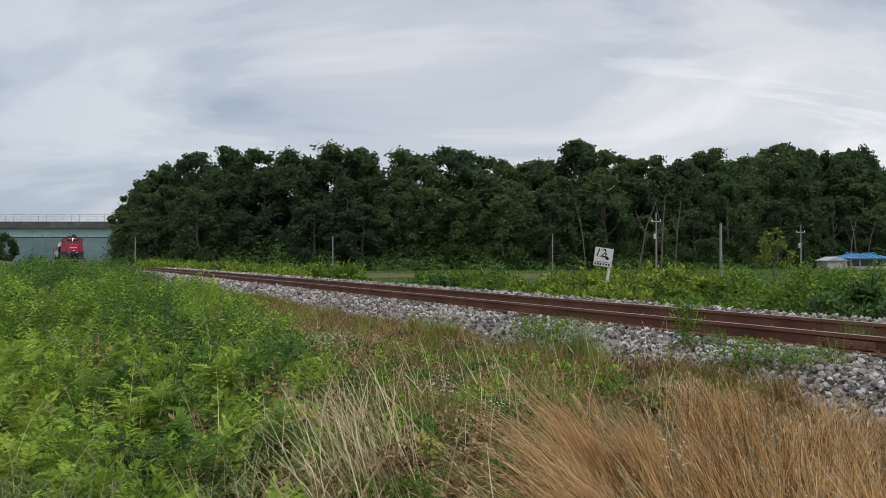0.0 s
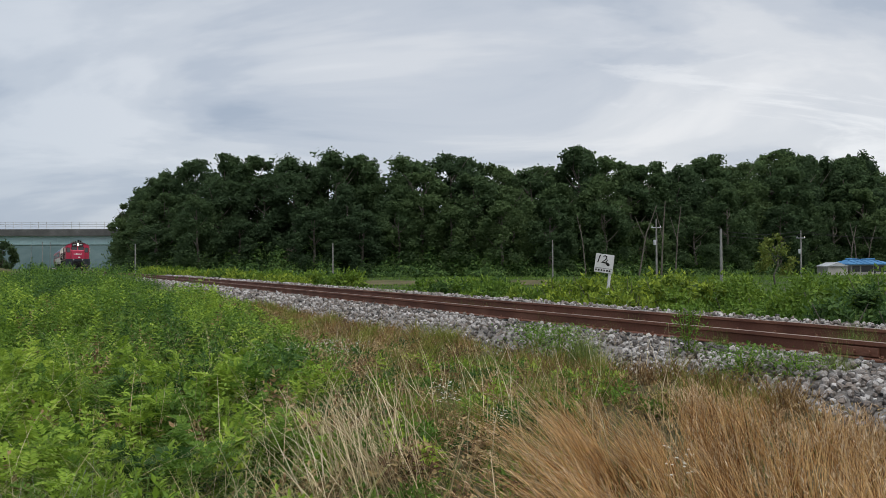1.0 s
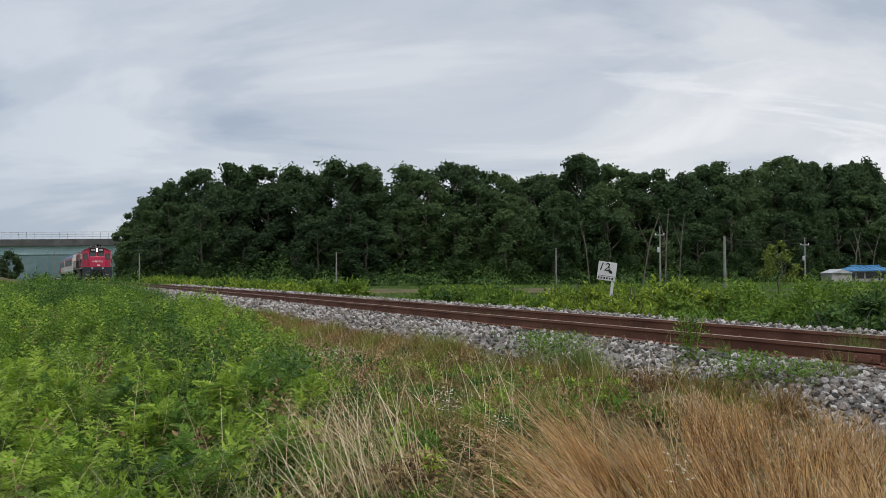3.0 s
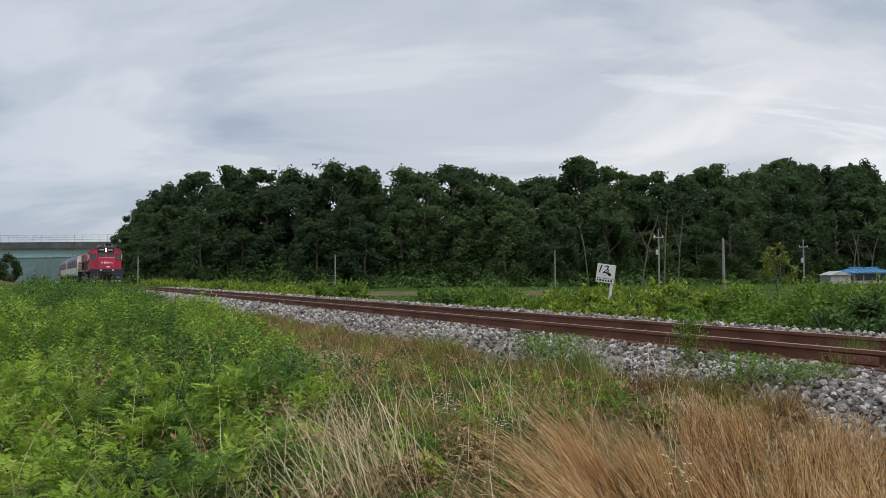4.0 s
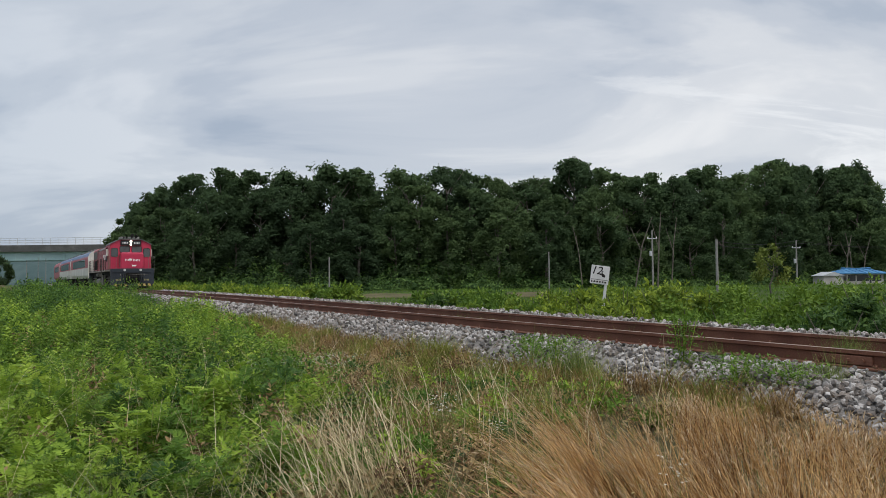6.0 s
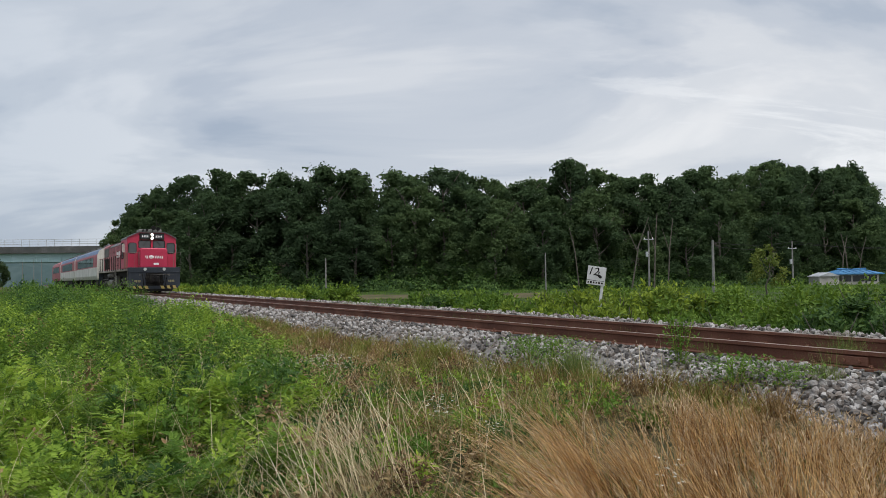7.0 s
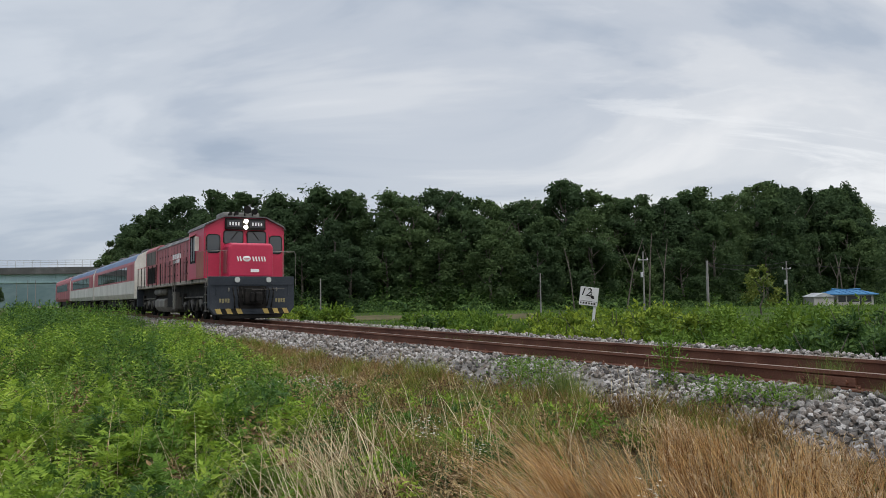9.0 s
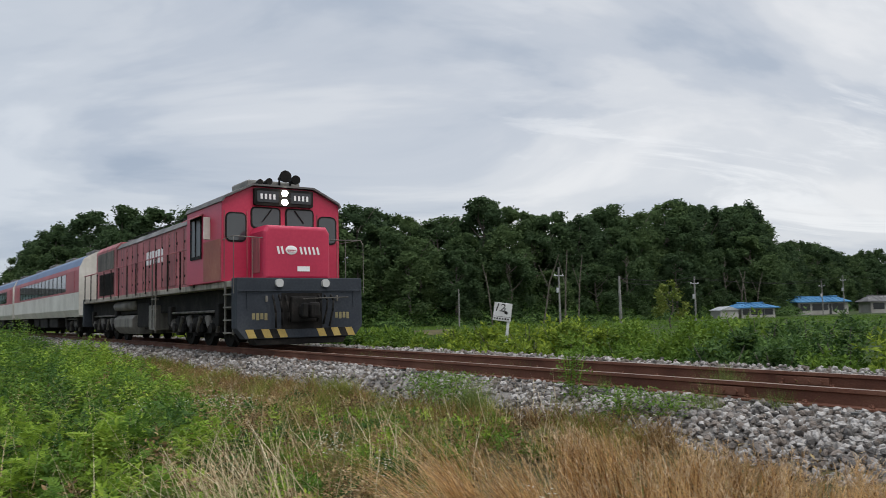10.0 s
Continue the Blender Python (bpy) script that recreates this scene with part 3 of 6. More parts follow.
def tree(name, seed, w, h, low, lobes, per, leaf, mat, label):
    rng = random.Random(seed)
    t = empty(name, label, "tree", "trees of the wood")
    part("trunk", trunk_bm(h * 0.8, 0.0185 * h, rng, 7, w * 0.6), M_BARK, t)
    c = new("crown", crown_mesh("crown", seed, mat, w, h, low, lobes, per, leaf))
    c.parent = t
    return t

# ---- the wood behind the track ----


# slope of the line of sight from the viewing place to the tree tops, by direction in plan (x over y)
RIM_A = [-0.43, -0.417, -0.392, -0.36, -0.34, -0.308, -0.283, -0.22, -0.171, -0.143, -0.094, -0.059, -0.017, 0.032, 0.081, 0.109, 0.141, 0.173, 0.2, 0.222, 0.264, 0.299, 0.327, 0.362, 0.383, 0.411, 0.446, 0.488, 0.52, 0.537, 0.549, 0.578, 0.60, 0.636, 0.652, 0.69, 0.80]
RIM_Z = [0.010, 0.052, 0.090, 0.103, 0.122, 0.134, 0.138, 0.138, 0.138, 0.145, 0.134, 0.138, 0.138, 0.140, 0.119, 0.126, 0.129, 0.147, 0.134, 0.131, 0.127, 0.119, 0.138, 0.133, 0.126, 0.140, 0.143, 0.134, 0.136, 0.108, 0.080, 0.086, 0.090, 0.078, 0.068, 0.076, 0.07]


def build_wood():
    rng = random.Random(11)
    label = "broad-leaved tree with a dense dark green crown in the wood"
    proto = []
    for i in range(7):
        proto.append(tree("tree", 20 + i, rng.uniform(4.0, 4.9), 15.0, 0.2 if i < 4 else 1.8, 38, 18, 0.45, M_TREE, label))
    used = set()
    edge_x, edge_y = WOOD_X, WOOD_Y
    spots = []
    for row, gap in ((0, 6.6), (1, 6.0), (2, 5.4), (3, 6.6)):
        x = -49.0 + row * 2.3
        while x < 190:
            spots.append((x + rng.uniform(-1.2, 1.2), row))
            x += gap * rng.uniform(0.8, 1.15) * (1.0 if x < 115 else 1.5)
    for x, row in spots:
        y = float(np.interp(x, edge_x, edge_y)) + (0.0, 4.6, 9.6, 14.0)[row] + rng.uniform(-1.6, 1.6)
        z = float(ground_z(np.array([x]), np.array([y]))[0])
        rim = float(np.interp(x / y, RIM_A, RIM_Z)) * y + 0.735 - z
        k = max(rim, 2.5) / 15.0 * (rng.uniform(0.48, 0.78), rng.uniform(0.72, 0.92), rng.uniform(1.0, 1.06), rng.uniform(0.93, 1.0))[row]
        i = rng.randrange(4) if row == 0 else rng.randrange(7)
        m = Matrix.Translation((x, y, z)) @ Matrix.Rotation(rng.uniform(0, 6.28), 4, "Z")
        t = proto[i] if i not in used else None
        if t is None:
            t = copy_thing(proto[i], m)
        else:
            used.add(i)
            t.matrix_basis = m
        wide = max(min(k * rng.uniform(1.0, 1.25), 1.2), min(0.8, k * 1.8))
        t.scale = (wide, wide, k)
    # shrubs and creepers that close the foot of the wood, in rounded heaps
    g = np.random.default_rng(8)
    heaps = 520
    hx = g.uniform(-52, 122, heaps)
    back = g.random(heaps)
    hy = np.interp(hx, edge_x, edge_y) - 3.4 + 6.0 * back
    hr = g.uniform(0.9, 2.1, heaps)
    hh = (0.9 + 4.2 * back) * g.uniform(0.6, 1.25, heaps)
    per = 150
    k = heaps * per
    o = unit(g.normal(size=(k, 3)) + np.array([0, -0.4, 0.5]))
    o[:, 2] = np.abs(o[:, 2])
    size = np.stack([hr, hr, hh], 1)
    p = np.repeat(np.stack([hx, hy, ground_z(hx, hy)], 1), per, 0) + o * np.repeat(size, per, 0) * (0.55 + 0.5 * g.random((k, 1)) ** 0.6)
    nrm = unit(o + np.array([0, 0, 0.4]) + 0.5 * g.normal(size=(k, 3)))
    v, f = sprays(p, nrm, g, g.uniform(0.22, 0.5, k), g.uniform(0.07, 0.16, k))
    tagged(new("undergrowth", mesh_from("undergrowth", v, f, M_BUSHDARK)), "dark green shrubs at the foot of the wood", "undergrowth", kind="stuff")
    # pale leaning trunks that show between the leaves
    for px, py, h, lean, r in ((58.5, 116.0, 7.0, 1.0, 0.11), (60.5, 117.5, 7.5, -0.8, 0.11), (62.0, 118.0, 7.0, 1.3, 0.09), (23.6, 97.2, 8.6, 1.9, 0.10), (26.6, 98.2, 9.2, 0.5, 0.11), (28.4, 98.6, 8.6, 0.7, 0.09), (17.0, 95.6, 7.4, -0.9, 0.08)):
        t = empty("bare_trunk", "bare pale leaning trunk at the edge of the wood", "tree", "pale trunks at the edge of the wood")
        t.location = (px, py, float(ground_z(np.array([px]), np.array([py]))[0]))
        b = rod((0, 0, -0.2), (lean * 0.5, 0, h * 0.6), r, 7, r * 0.75)
        add_rod(b, (lean * 0.5, 0, h * 0.6), (lean * 1.2, 0.2, h), r * 0.75, 6, r * 0.4)
        add_rod(b, (lean * 0.45, 0, h * 0.5), (lean * 0.1 - 0.6, 0.1, h * 0.85), r * 0.6, 6, r * 0.3)
        part("trunk", b, M_BARK, t)


build_wood()


def domes(rng, cx, cy, cz, r, h, per):
    """Leaf places on rounded plants: which plant, place, outward direction."""
    m = len(cx)
    k = m * per
    t = np.repeat(np.arange(m), per)
    an = rng.uniform(0, 2 * math.pi, k)
    rho = np.sqrt(rng.random(k)) * 0.98
    o = np.stack([rho * np.cos(an), rho * np.sin(an), np.sqrt(1 - rho ** 2)], 1)
    wav = 1 + 0.2 * np.sin(3 * an + t * 1.7) + 0.1 * np.sin(7 * an + t)
    shell = (1 - 0.38 * rng.random(k) ** 2.4) * wav
    p = np.stack([cx[t] + o[:, 0] * r[t] * shell, cy[t] + o[:, 1] * r[t] * shell, cz[t] + o[:, 2] * h[t] * shell], 1)
    return t, p, o


def build_thicket(name, label, group, spots, seed, leaf, mat, density):
    """Rounded bushes of leafy shoots; each spot is s, n, width, height."""
    rng = np.random.default_rng(seed)
    for s, n, w, h in spots:
        x, y = xy(s, n)
        z = float(ground_z(np.array([x]), np.array([y]))[0])
        size = leaf * (1 + max(0.0, s - 8) / 30)
        b = empty(name, label, "bush", group)
        b.location = (float(x), float(y), z)
        # shoots: each a short rod of leaves, largest at the foot, rising from a heap of lobes
        m = 9
        c = unit(rng.normal(size=(m, 3)) + np.array([0, 0, 0.3]))
        c[:, 2] = np.abs(c[:, 2])
        c = c * np.array([w * 0.62, w * 0.62, h * 0.62]) * rng.uniform(0.35, 1.05, (m, 1))
        rl = w * rng.uniform(0.26, 0.5, m)
        shoots = int(density * w * w * (leaf / size) ** 1.2)
        _, q, o = domes(rng, c[:, 0], c[:, 1], c[:, 2], rl, np.minimum(rl, h * 0.42), max(shoots // m, 5))
        q[:, 2] = np.maximum(q[:, 2], 0.03)
        axis = unit(o * np.array([0.8, 0.8, 0.6]) + np.array([0, 0, 0.45]) + 0.3 * rng.normal(size=o.shape))
        V, F, at = [], [], 0
        k = len(q)
        ln = size * rng.uniform(0.8, 1.3, k)
        for j in range(7):
            u = j / 6
            an = 2.4 * j + rng.uniform(0, 1, k)
            a, nb = frames_from(axis)
            out = a * np.cos(an)[:, None] + nb * np.sin(an)[:, None]
            d = unit(out * (1.0 - 0.55 * u) + axis * (0.25 + 0.6 * u) + np.array([0, 0, -0.1]) + 0.12 * rng.normal(size=(k, 3)))
            sd = unit(np.cross(d, axis) + 1e-4)
            v, f = leaf_cards(q + axis * (ln * 1.3 * (u - 0.5))[:, None], d, sd, ln * (1.1 - 0.45 * u), ln * (0.24 - 0.08 * u), 0.2)
            V.append(v)
            F.append(f + at)
            at += len(v)
        c = new("foliage", mesh_from("foliage", np.concatenate(V), np.concatenate(F), mat))
        c.parent = b
        for i in range(3):
            an = rng.uniform(0, 6.28)
            part("stem", rod((0, 0, -0.1), (0.5 * w * math.cos(an), 0.5 * w * math.sin(an), 0.7 * h), 0.016, 5, 0.006), M_BARK, b)


def build_bushes():
    rng = random.Random(4)
    bright, mid, dark = [], [], []
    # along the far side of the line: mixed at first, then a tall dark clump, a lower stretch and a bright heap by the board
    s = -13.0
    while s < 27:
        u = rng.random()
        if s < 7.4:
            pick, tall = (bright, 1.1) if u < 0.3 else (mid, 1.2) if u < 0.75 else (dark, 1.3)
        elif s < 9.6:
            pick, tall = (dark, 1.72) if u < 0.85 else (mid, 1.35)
        elif s < 13.2:
            pick, tall = (mid, 1.32) if u < 0.6 else (dark, 1.3) if u < 0.85 else (bright, 1.25)
        elif s < 18.6:
            pick, tall = (bright, 1.62) if u < 0.85 else (mid, 1.4)
        else:
            pick, tall = (mid, 1.0) if u < 0.8 else (dark, 0.95)
        pick.append((s, -3.85 - rng.random() * 0.4, rng.uniform(0.55, 0.85), tall * rng.uniform(0.5, 0.72)))
        pick.append((s + 0.3, -4.9 - rng.random() * 0.6, rng.uniform(0.8, 1.15), tall * rng.uniform(0.82, 1.06)))
        if rng.random() < 0.75:
            (mid if rng.random() < 0.5 else pick).append((s + 0.2, -6.3 - rng.random() * 0.9, rng.uniform(0.9, 1.3), tall * rng.uniform(0.85, 1.05)))
        s += rng.uniform(0.75, 1.0)
    while s < 40:
        mid.append((s, -4.8 - rng.random(), rng.uniform(0.5, 0.8), rng.uniform(0.25, 0.45)))
        s += rng.uniform(1.4, 2.4)
    while s < 100:
        pick = bright if rng.random() < 0.6 else mid
        pick.append((s, -4.6 - rng.random(), rng.uniform(0.9, 1.4), rng.uniform(0.6, 1.0)))
        mid.append((s + 0.8, -6.6 - rng.random() * 1.5, rng.uniform(1.0, 1.6), rng.uniform(0.7, 1.1)))
        s += rng.uniform(1.5, 2.2)
    bright += [(14.2, -3.6, 0.58, 1.12), (14.7, -3.75, 0.62, 1.15)]
    group = "bushes along the far side of the line"
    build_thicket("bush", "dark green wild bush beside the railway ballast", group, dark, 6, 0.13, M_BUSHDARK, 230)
    build_thicket("bush", "leafy green wild bush beside the railway ballast", group, mid, 5, 0.13, M_BUSH, 220)
    build_thicket("bush", "bright yellow-green leafy bush beside the railway ballast", group, bright, 7, 0.145, M_BUSHLIGHT, 210)


build_bushes()

# ---- road bridge over the line ----


def build_bridge():
    b = empty("road_bridge", "road overbridge with a pale teal steel girder and railings", "bridge")
    y0, x0, x1, z = 196.0, -190.0, -60.0, 6.2
    part("girder", box(x0, x1, y0, y0 + 0.5, z, z + 2.0, 0.03), M_TEAL, b, "pale teal painted steel girder")
    bm = box(x0, x1, y0 - 0.12, y0, z, z + 0.14)
    add_box(bm, x0, x1, y0 - 0.12, y0, z + 1.9, z + 2.04)
    for i in range(44):
        x = x0 + 3 * i
        add_box(bm, x, x + 0.06, y0 - 0.1, y0, z + 0.14, z + 1.9)
    part("stiffener_band", bm, M_TEAL, b)
    part("girder", box(x0, x1, y0 + 8.5, y0 + 9.0, z, z + 2.0, 0.03), M_TEAL, b)
    part("deck", box(x0, x1, y0 - 1.2, y0 + 10.5, z + 2.05, z + 2.5), M_CONC, b)
    part("parapet", box(x0, x1, y0 - 1.3, y0 - 1.0, z + 2.1, z + 3.7, 0.02), M_PARAPET, b, "weathered grey concrete parapet")
    rail = bmesh.new()
    for h in (4.3, 4.85, 5.4):
        add_rod(rail, (x0, y0 - 1.15, z + h), (x1, y0 - 1.15, z + h), 0.05, 6)
    part("railing", rail, M_GALV, b)
    for i in range(65):
        x = x0 + 2.0 * i
        part("railing_post", rod((x, y0 - 1.15, z + 3.65), (x, y0 - 1.15, z + 5.42), 0.055, 6), M_GALV, b)
    for x in (-62.0, -128.0):
        part("pier", box(x, x + 1.6, y0 + 1, y0 + 8, -3.5, z + 0.0, 0.1), M_CONC, b)


build_bridge()

# ---- the train ----
# in each vehicle y points forward, x to its right side, z up from the rail heads


def wheelset(parent, y, r, name="wheelset"):
    bm = bmesh.new()
    for sx in (-0.735, 0.735):
        add_rod(bm, (sx - 0.065, 0, 0), (sx + 0.065, 0, 0), r, 28)
        add_rod(bm, (sx - 0.085, 0, 0), (sx - 0.05, 0, 0), r + 0.028, 28)
        for i in range(6):
            a = i * math.pi / 3
            o = math.copysign(0.075, sx)
            add_rod(bm, (sx + o, 0.55 * r * math.cos(a), 0.55 * r * math.sin(a)), (sx + o * 1.15, 0.55 * r * math.cos(a), 0.55 * r * math.sin(a)), 0.07, 8)
    add_rod(bm, (-0.9, 0, 0), (0.9, 0, 0), 0.09, 12)
    w = part(name, bm, M_BLACK, parent, "dark steel wheels on an axle")
    w.location = (0, y, r)
    SPIN.append((w, y, r))
    return w


SPIN = []


def bogie(vehicle, y, axles, r, half):
    b = part("bogie", box(-0.95, 0.95, y - 0.25, y + 0.25, r - 0.1, r + 0.25, 0.04), M_BLACK, vehicle, "sooty black bogie frame")
    for sx in (-1, 1):
        bm = bmesh.new()
        add_box(bm, sx * 1.02 - 0.09, sx * 1.02 + 0.09, y - half, y + half, r + 0.10, r + 0.34, 0.04)
        for a in axles:
            add_box(bm, sx * 1.1 - 0.1, sx * 1.1 + 0.1, y + a - 0.2, y + a + 0.2, r - 0.22, r + 0.28, 0.05)
            add_rod(bm, (sx * 1.18, y + a, r), (sx * 1.30, y + a, r), 0.13, 12)
            for o in (-0.34, 0.34):
                add_rod(bm, (sx * 1.08, y + a + o, r - 0.12), (sx * 1.08, y + a + o, r + 0.24), 0.085, 10)
        part("side_frame", bm, M_BLACK, b)
        for a in axles:
            part("brake_cylinder", rod((sx * 1.16, y + a + 0.45, r + 0.3), (sx * 1.16, y + a + 0.15, r - 0.1), 0.06, 8), M_DUSTY, b, "dusty grey brake cylinder")
            part("damper", rod((sx * 1.18, y + a - 0.5, r + 0.28), (sx * 1.18, y + a - 0.28, r + 0.02), 0.11, 10), M_DUSTY, b)
    for sx in (-1, 1):
        pipe = rod((sx * 1.22, y - half, r + 0.42), (sx * 1.22, y + half, r + 0.42), 0.035, 8)
        part("sand_pipe", pipe, M_DUSTY, b)
        for o in (-half + 0.1, half - 0.1):
            part("sand_box", box(min(sx * 0.95, sx * 1.3), max(sx * 0.95, sx * 1.3), y + o - 0.16, y + o + 0.16, r + 0.05, r + 0.62, 0.04), M_BLACK, b)
            part("sand_hose", rod((sx * 0.95, y + o, r), (sx * 0.76, y + o + 0.12, 0.06), 0.022, 6), M_BLACK, b)
    for a in axles:
        part("traction_motor", box(-0.62, 0.62, y + a - 0.62, y + a - 0.1, 0.18, r + 0.35, 0.06), M_BLACK, b)
    for sx in (-1, 1):
        lo, hi = sorted((sx * 0.86, sx * 0.98))
        part("frame_plate", box(lo, hi, y - half + 0.05, y + half - 0.05, r - 0.16, r + 0.5, 0.03), M_BLACK, b)
    for a in axles:
        wheelset(b, y + a, r)
    return b


def rounded(x0, x1, z0, z1, r, y0, y1):
    pts = []
    for cx, cz, a0 in ((x1 - r, z1 - r, 0), (x0 + r, z1 - r, 90), (x0 + r, z0 + r, 180), (x1 - r, z0 + r, 270)):
        for i in range(5):
            a = radians(a0 + 22.5 * i)
            pts.append((cx + r * math.cos(a), cz + r * math.sin(a)))
    return prism(pts, y0, y1)


def build_locomotive():
    L = empty("locomotive", "red diesel locomotive with a dark grey front, headlights lit", "locomotive")
    P = lambda n, bm, m, lab="", sm=False, par=None: part(n, bm, m, par or L, lab, sm)
    CAB = -1.15   # front wall of the cab
    # underframe and walkway
    P("walkway", box(-1.5, 1.5, -19.2, -0.35, 1.47, 1.62, 0.02), M_BEIGE, "walkway edge coated in beige dust")
    P("underframe", box(-1.15, 1.15, -19.0, -0.4, 0.95, 1.47, 0.03), M_BLACK, "sooty black underframe")
    P("centre_sill", box(-0.9, 0.9, -13.9, -6.9, 0.42, 0.96, 0.03), M_BLACK)
    # front plate with snow plough
    pilot = P("pilot", prism([(-1.60, 1.66), (-1.60, 0.50), (-1.40, 0.25), (1.40, 0.25), (1.60, 0.50), (1.60, 1.66)], -0.35, 0.0, 0.02), M_GREY, "dark grey front plate above the rails")
    P("plough", prism([(-1.2, 0.25), (-1.1, 0.10), (1.1, 0.10), (1.2, 0.25)], -0.5, -0.05, 0.02), M_BLACK)
    for sx in (-1, 1):
        for i in range(5):
            x = sx * (0.50 + 0.19 * i)
            mat = M_YELLOW if i % 2 == 0 else M_BLACK
            bm = prism([(x - 0.14, 0.27), (x + 0.05, 0.27), (x + 0.14, 0.47), (x - 0.05, 0.47)], 0.001, 0.008)
            P("hazard_stripe", bm, mat, "", False, pilot)
        # faded lettering reduced to bars
        for i in range(4):
            x = sx * 1.05 + (i - 1.5) * 0.10
            P("lettering", box(x - 0.035, x + 0.035, 0.0, 0.006, 0.68 + 0.02 * (i % 2), 0.84), M_FADED, "faded yellow lettering", False, pilot)
        P("marker_lamp", rounded(sx * 0.59 - 0.09, sx * 0.59 + 0.09, 1.44, 1.63, 0.07, -0.02, 0.09), M_DITCH, "round pale marker lamp")
        hose = bmesh.new()
        for k in range(3):
            x = sx * (0.42 + 0.16 * k)
            p = [(x, 0.02, 1.25), (x + 0.02 * sx, 0.14, 1.12), (x - 0.02 * sx, 0.15, 0.85), (x - 0.06 * sx, 0.06, 0.62 - 0.06 * k)]
            for a, b in zip(p, p[1:]):
                add_rod(hose, a, b, 0.026, 7)
        P("brake_hoses", hose, M_BLACK, "black rubber brake hoses", True)
        P("hose_cock", box(sx * 0.9 - 0.025, sx * 0.9 + 0.025, 0.0, 0.06, 1.10, 1.24, 0.01), M_TANK)
    P("front_rail", add_rod(add_rod(rod((-1.55, 0.03, 1.36), (1.55, 0.03, 1.36), 0.016), (-1.35, 0, 1.36), (-1.35, 0.03, 0.95), 0.014), (1.35, 0, 1.36), (1.35, 0.03, 0.95), 0.014), M_GREY)
    # coupler
    bm = box(-0.32, 0.32, -0.02, 0.12, 0.62, 1.22, 0.04)
    add_box(bm, -0.14, 0.14, 0.05, 0.42, 0.76, 1.02, 0.05)
    add_box(bm, -0.22, 0.02, 0.32, 0.60, 0.70, 1.08, 0.07)
    add_box(bm, 0.08, 0.20, 0.36, 0.56, 0.72, 1.06, 0.04)
    P("coupler", bm, M_BLACK, "greasy black knuckle coupler")
    P("coupler_lever", rod((-1.2, 0.05, 1.2), (0.1, 0.3, 1.16), 0.012), M_DUSTY)
    # the cut-out's darkness is painted: a flat black panel set on the plate
    P("coupler_pocket", box(-0.52, 0.52, 0.0, 0.012, 0.46, 1.30, 0.004), M_BLACK, "flat black panel painted as the dark cut-out round the coupler", False, pilot)
    # nose
    nose = prism([(-0.86, 1.62), (0.86, 1.62), (0.86, 2.78), (0.76, 2.93), (-0.76, 2.93), (-0.86, 2.78)], CAB, -0.22)
    es = [e for e in nose.edges if all(abs(v.co.y + 0.22) < 1e-4 for v in e.verts)]
    bmesh.ops.bevel(nose, geom=es, offset=0.1, segments=4, profile=0.5, affect="EDGES")
    N = P("nose", nose, M_RED, "glossy red short nose")
    bm = box(0.86, 0.885, -0.9, -0.45, 1.80, 2.65, 0.01)
    P("nose_door", bm, M_REDOLD, "", False, N)
    # emblem on the nose, plain strokes
    w = 0.105
    logo = bmesh.new()
    y0, y1 = -0.225, -0.212

    def stroke(x0, z0, x1, z1, t=0.042):
        d = Vector((x1 - x0, 0, z1 - z0))
        q = Vector((-d.z, 0, d.x)).normalized() * t / 2
        pts = [(x0 + q.x, z0 + q.z), (x0 - q.x, z0 - q.z), (x1 - q.x, z1 - q.z), (x1 + q.x, z1 + q.z)]
        f0 = [logo.verts.new((a, y1, b)) for a, b in pts]
        f1 = [logo.verts.new((a, y0 - 0.01, b)) for a, b in pts]
        logo.faces.new(f0)
        for i in range(4):
            logo.faces.new((f0[i], f0[(i + 1) % 4], f1[(i + 1) % 4], f1[i]))

    # seen from the front, x runs to the left
    def bar(cx, dx, z=2.33):
        stroke(-cx + dx, z - 0.09, -cx - dx, z + 0.09, 0.05)

    for cx in (-0.50, -0.40, 0.08, 0.19, 0.30, 0.41, 0.52):
        bar(cx, -0.022)
    P("emblem_bars", logo, M_WHITE, "white emblem strokes on the red nose", False, N)
    em = bmesh.new()
    bmesh.ops.create_uvsphere(em, u_segments=20, v_segments=8, radius=1.0, matrix=Matrix.Translation((0.17, -0.215, 2.335)) @ Matrix.Diagonal((0.155, 0.012, 0.11, 1)))
    P("emblem_disc", em, M_WHITE, "white round emblem", True, N)
    em = bmesh.new()
    add_box(em, 0.06, 0.28, -0.21, -0.199, 2.325, 2.345)
    add_box(em, 0.10, 0.26, -0.21, -0.199, 2.285, 2.30)
    P("emblem_lines", em, M_RED, "", False, N)
    P("number_plate", box(-0.30, 0.02, -0.222, -0.208, 1.83, 1.95), M_WHITE, "small white plate", False, N)
    # cab
    cab = [(-1.56, 1.62), (1.56, 1.62), (1.56, 3.56), (1.50, 3.64), (0.80, 3.98), (-0.80, 3.98), (-1.50, 3.64), (-1.56, 3.56)]
    C = P("cab", prism(cab, -4.0, CAB, 0.02), M_RED, "red driver's cab")
    roofpts = [(-1.60, 3.55), (-1.53, 3.68), (-0.82, 4.03), (0.82, 4.03), (1.53, 3.68), (1.60, 3.55), (1.56, 3.55), (1.50, 3.645), (0.80, 3.985), (-0.80, 3.985), (-1.50, 3.645), (-1.56, 3.55)]
    P("cab_roof", prism(roofpts, -4.1, CAB + 0.10), M_ROOF, "sooty grey cab roof")
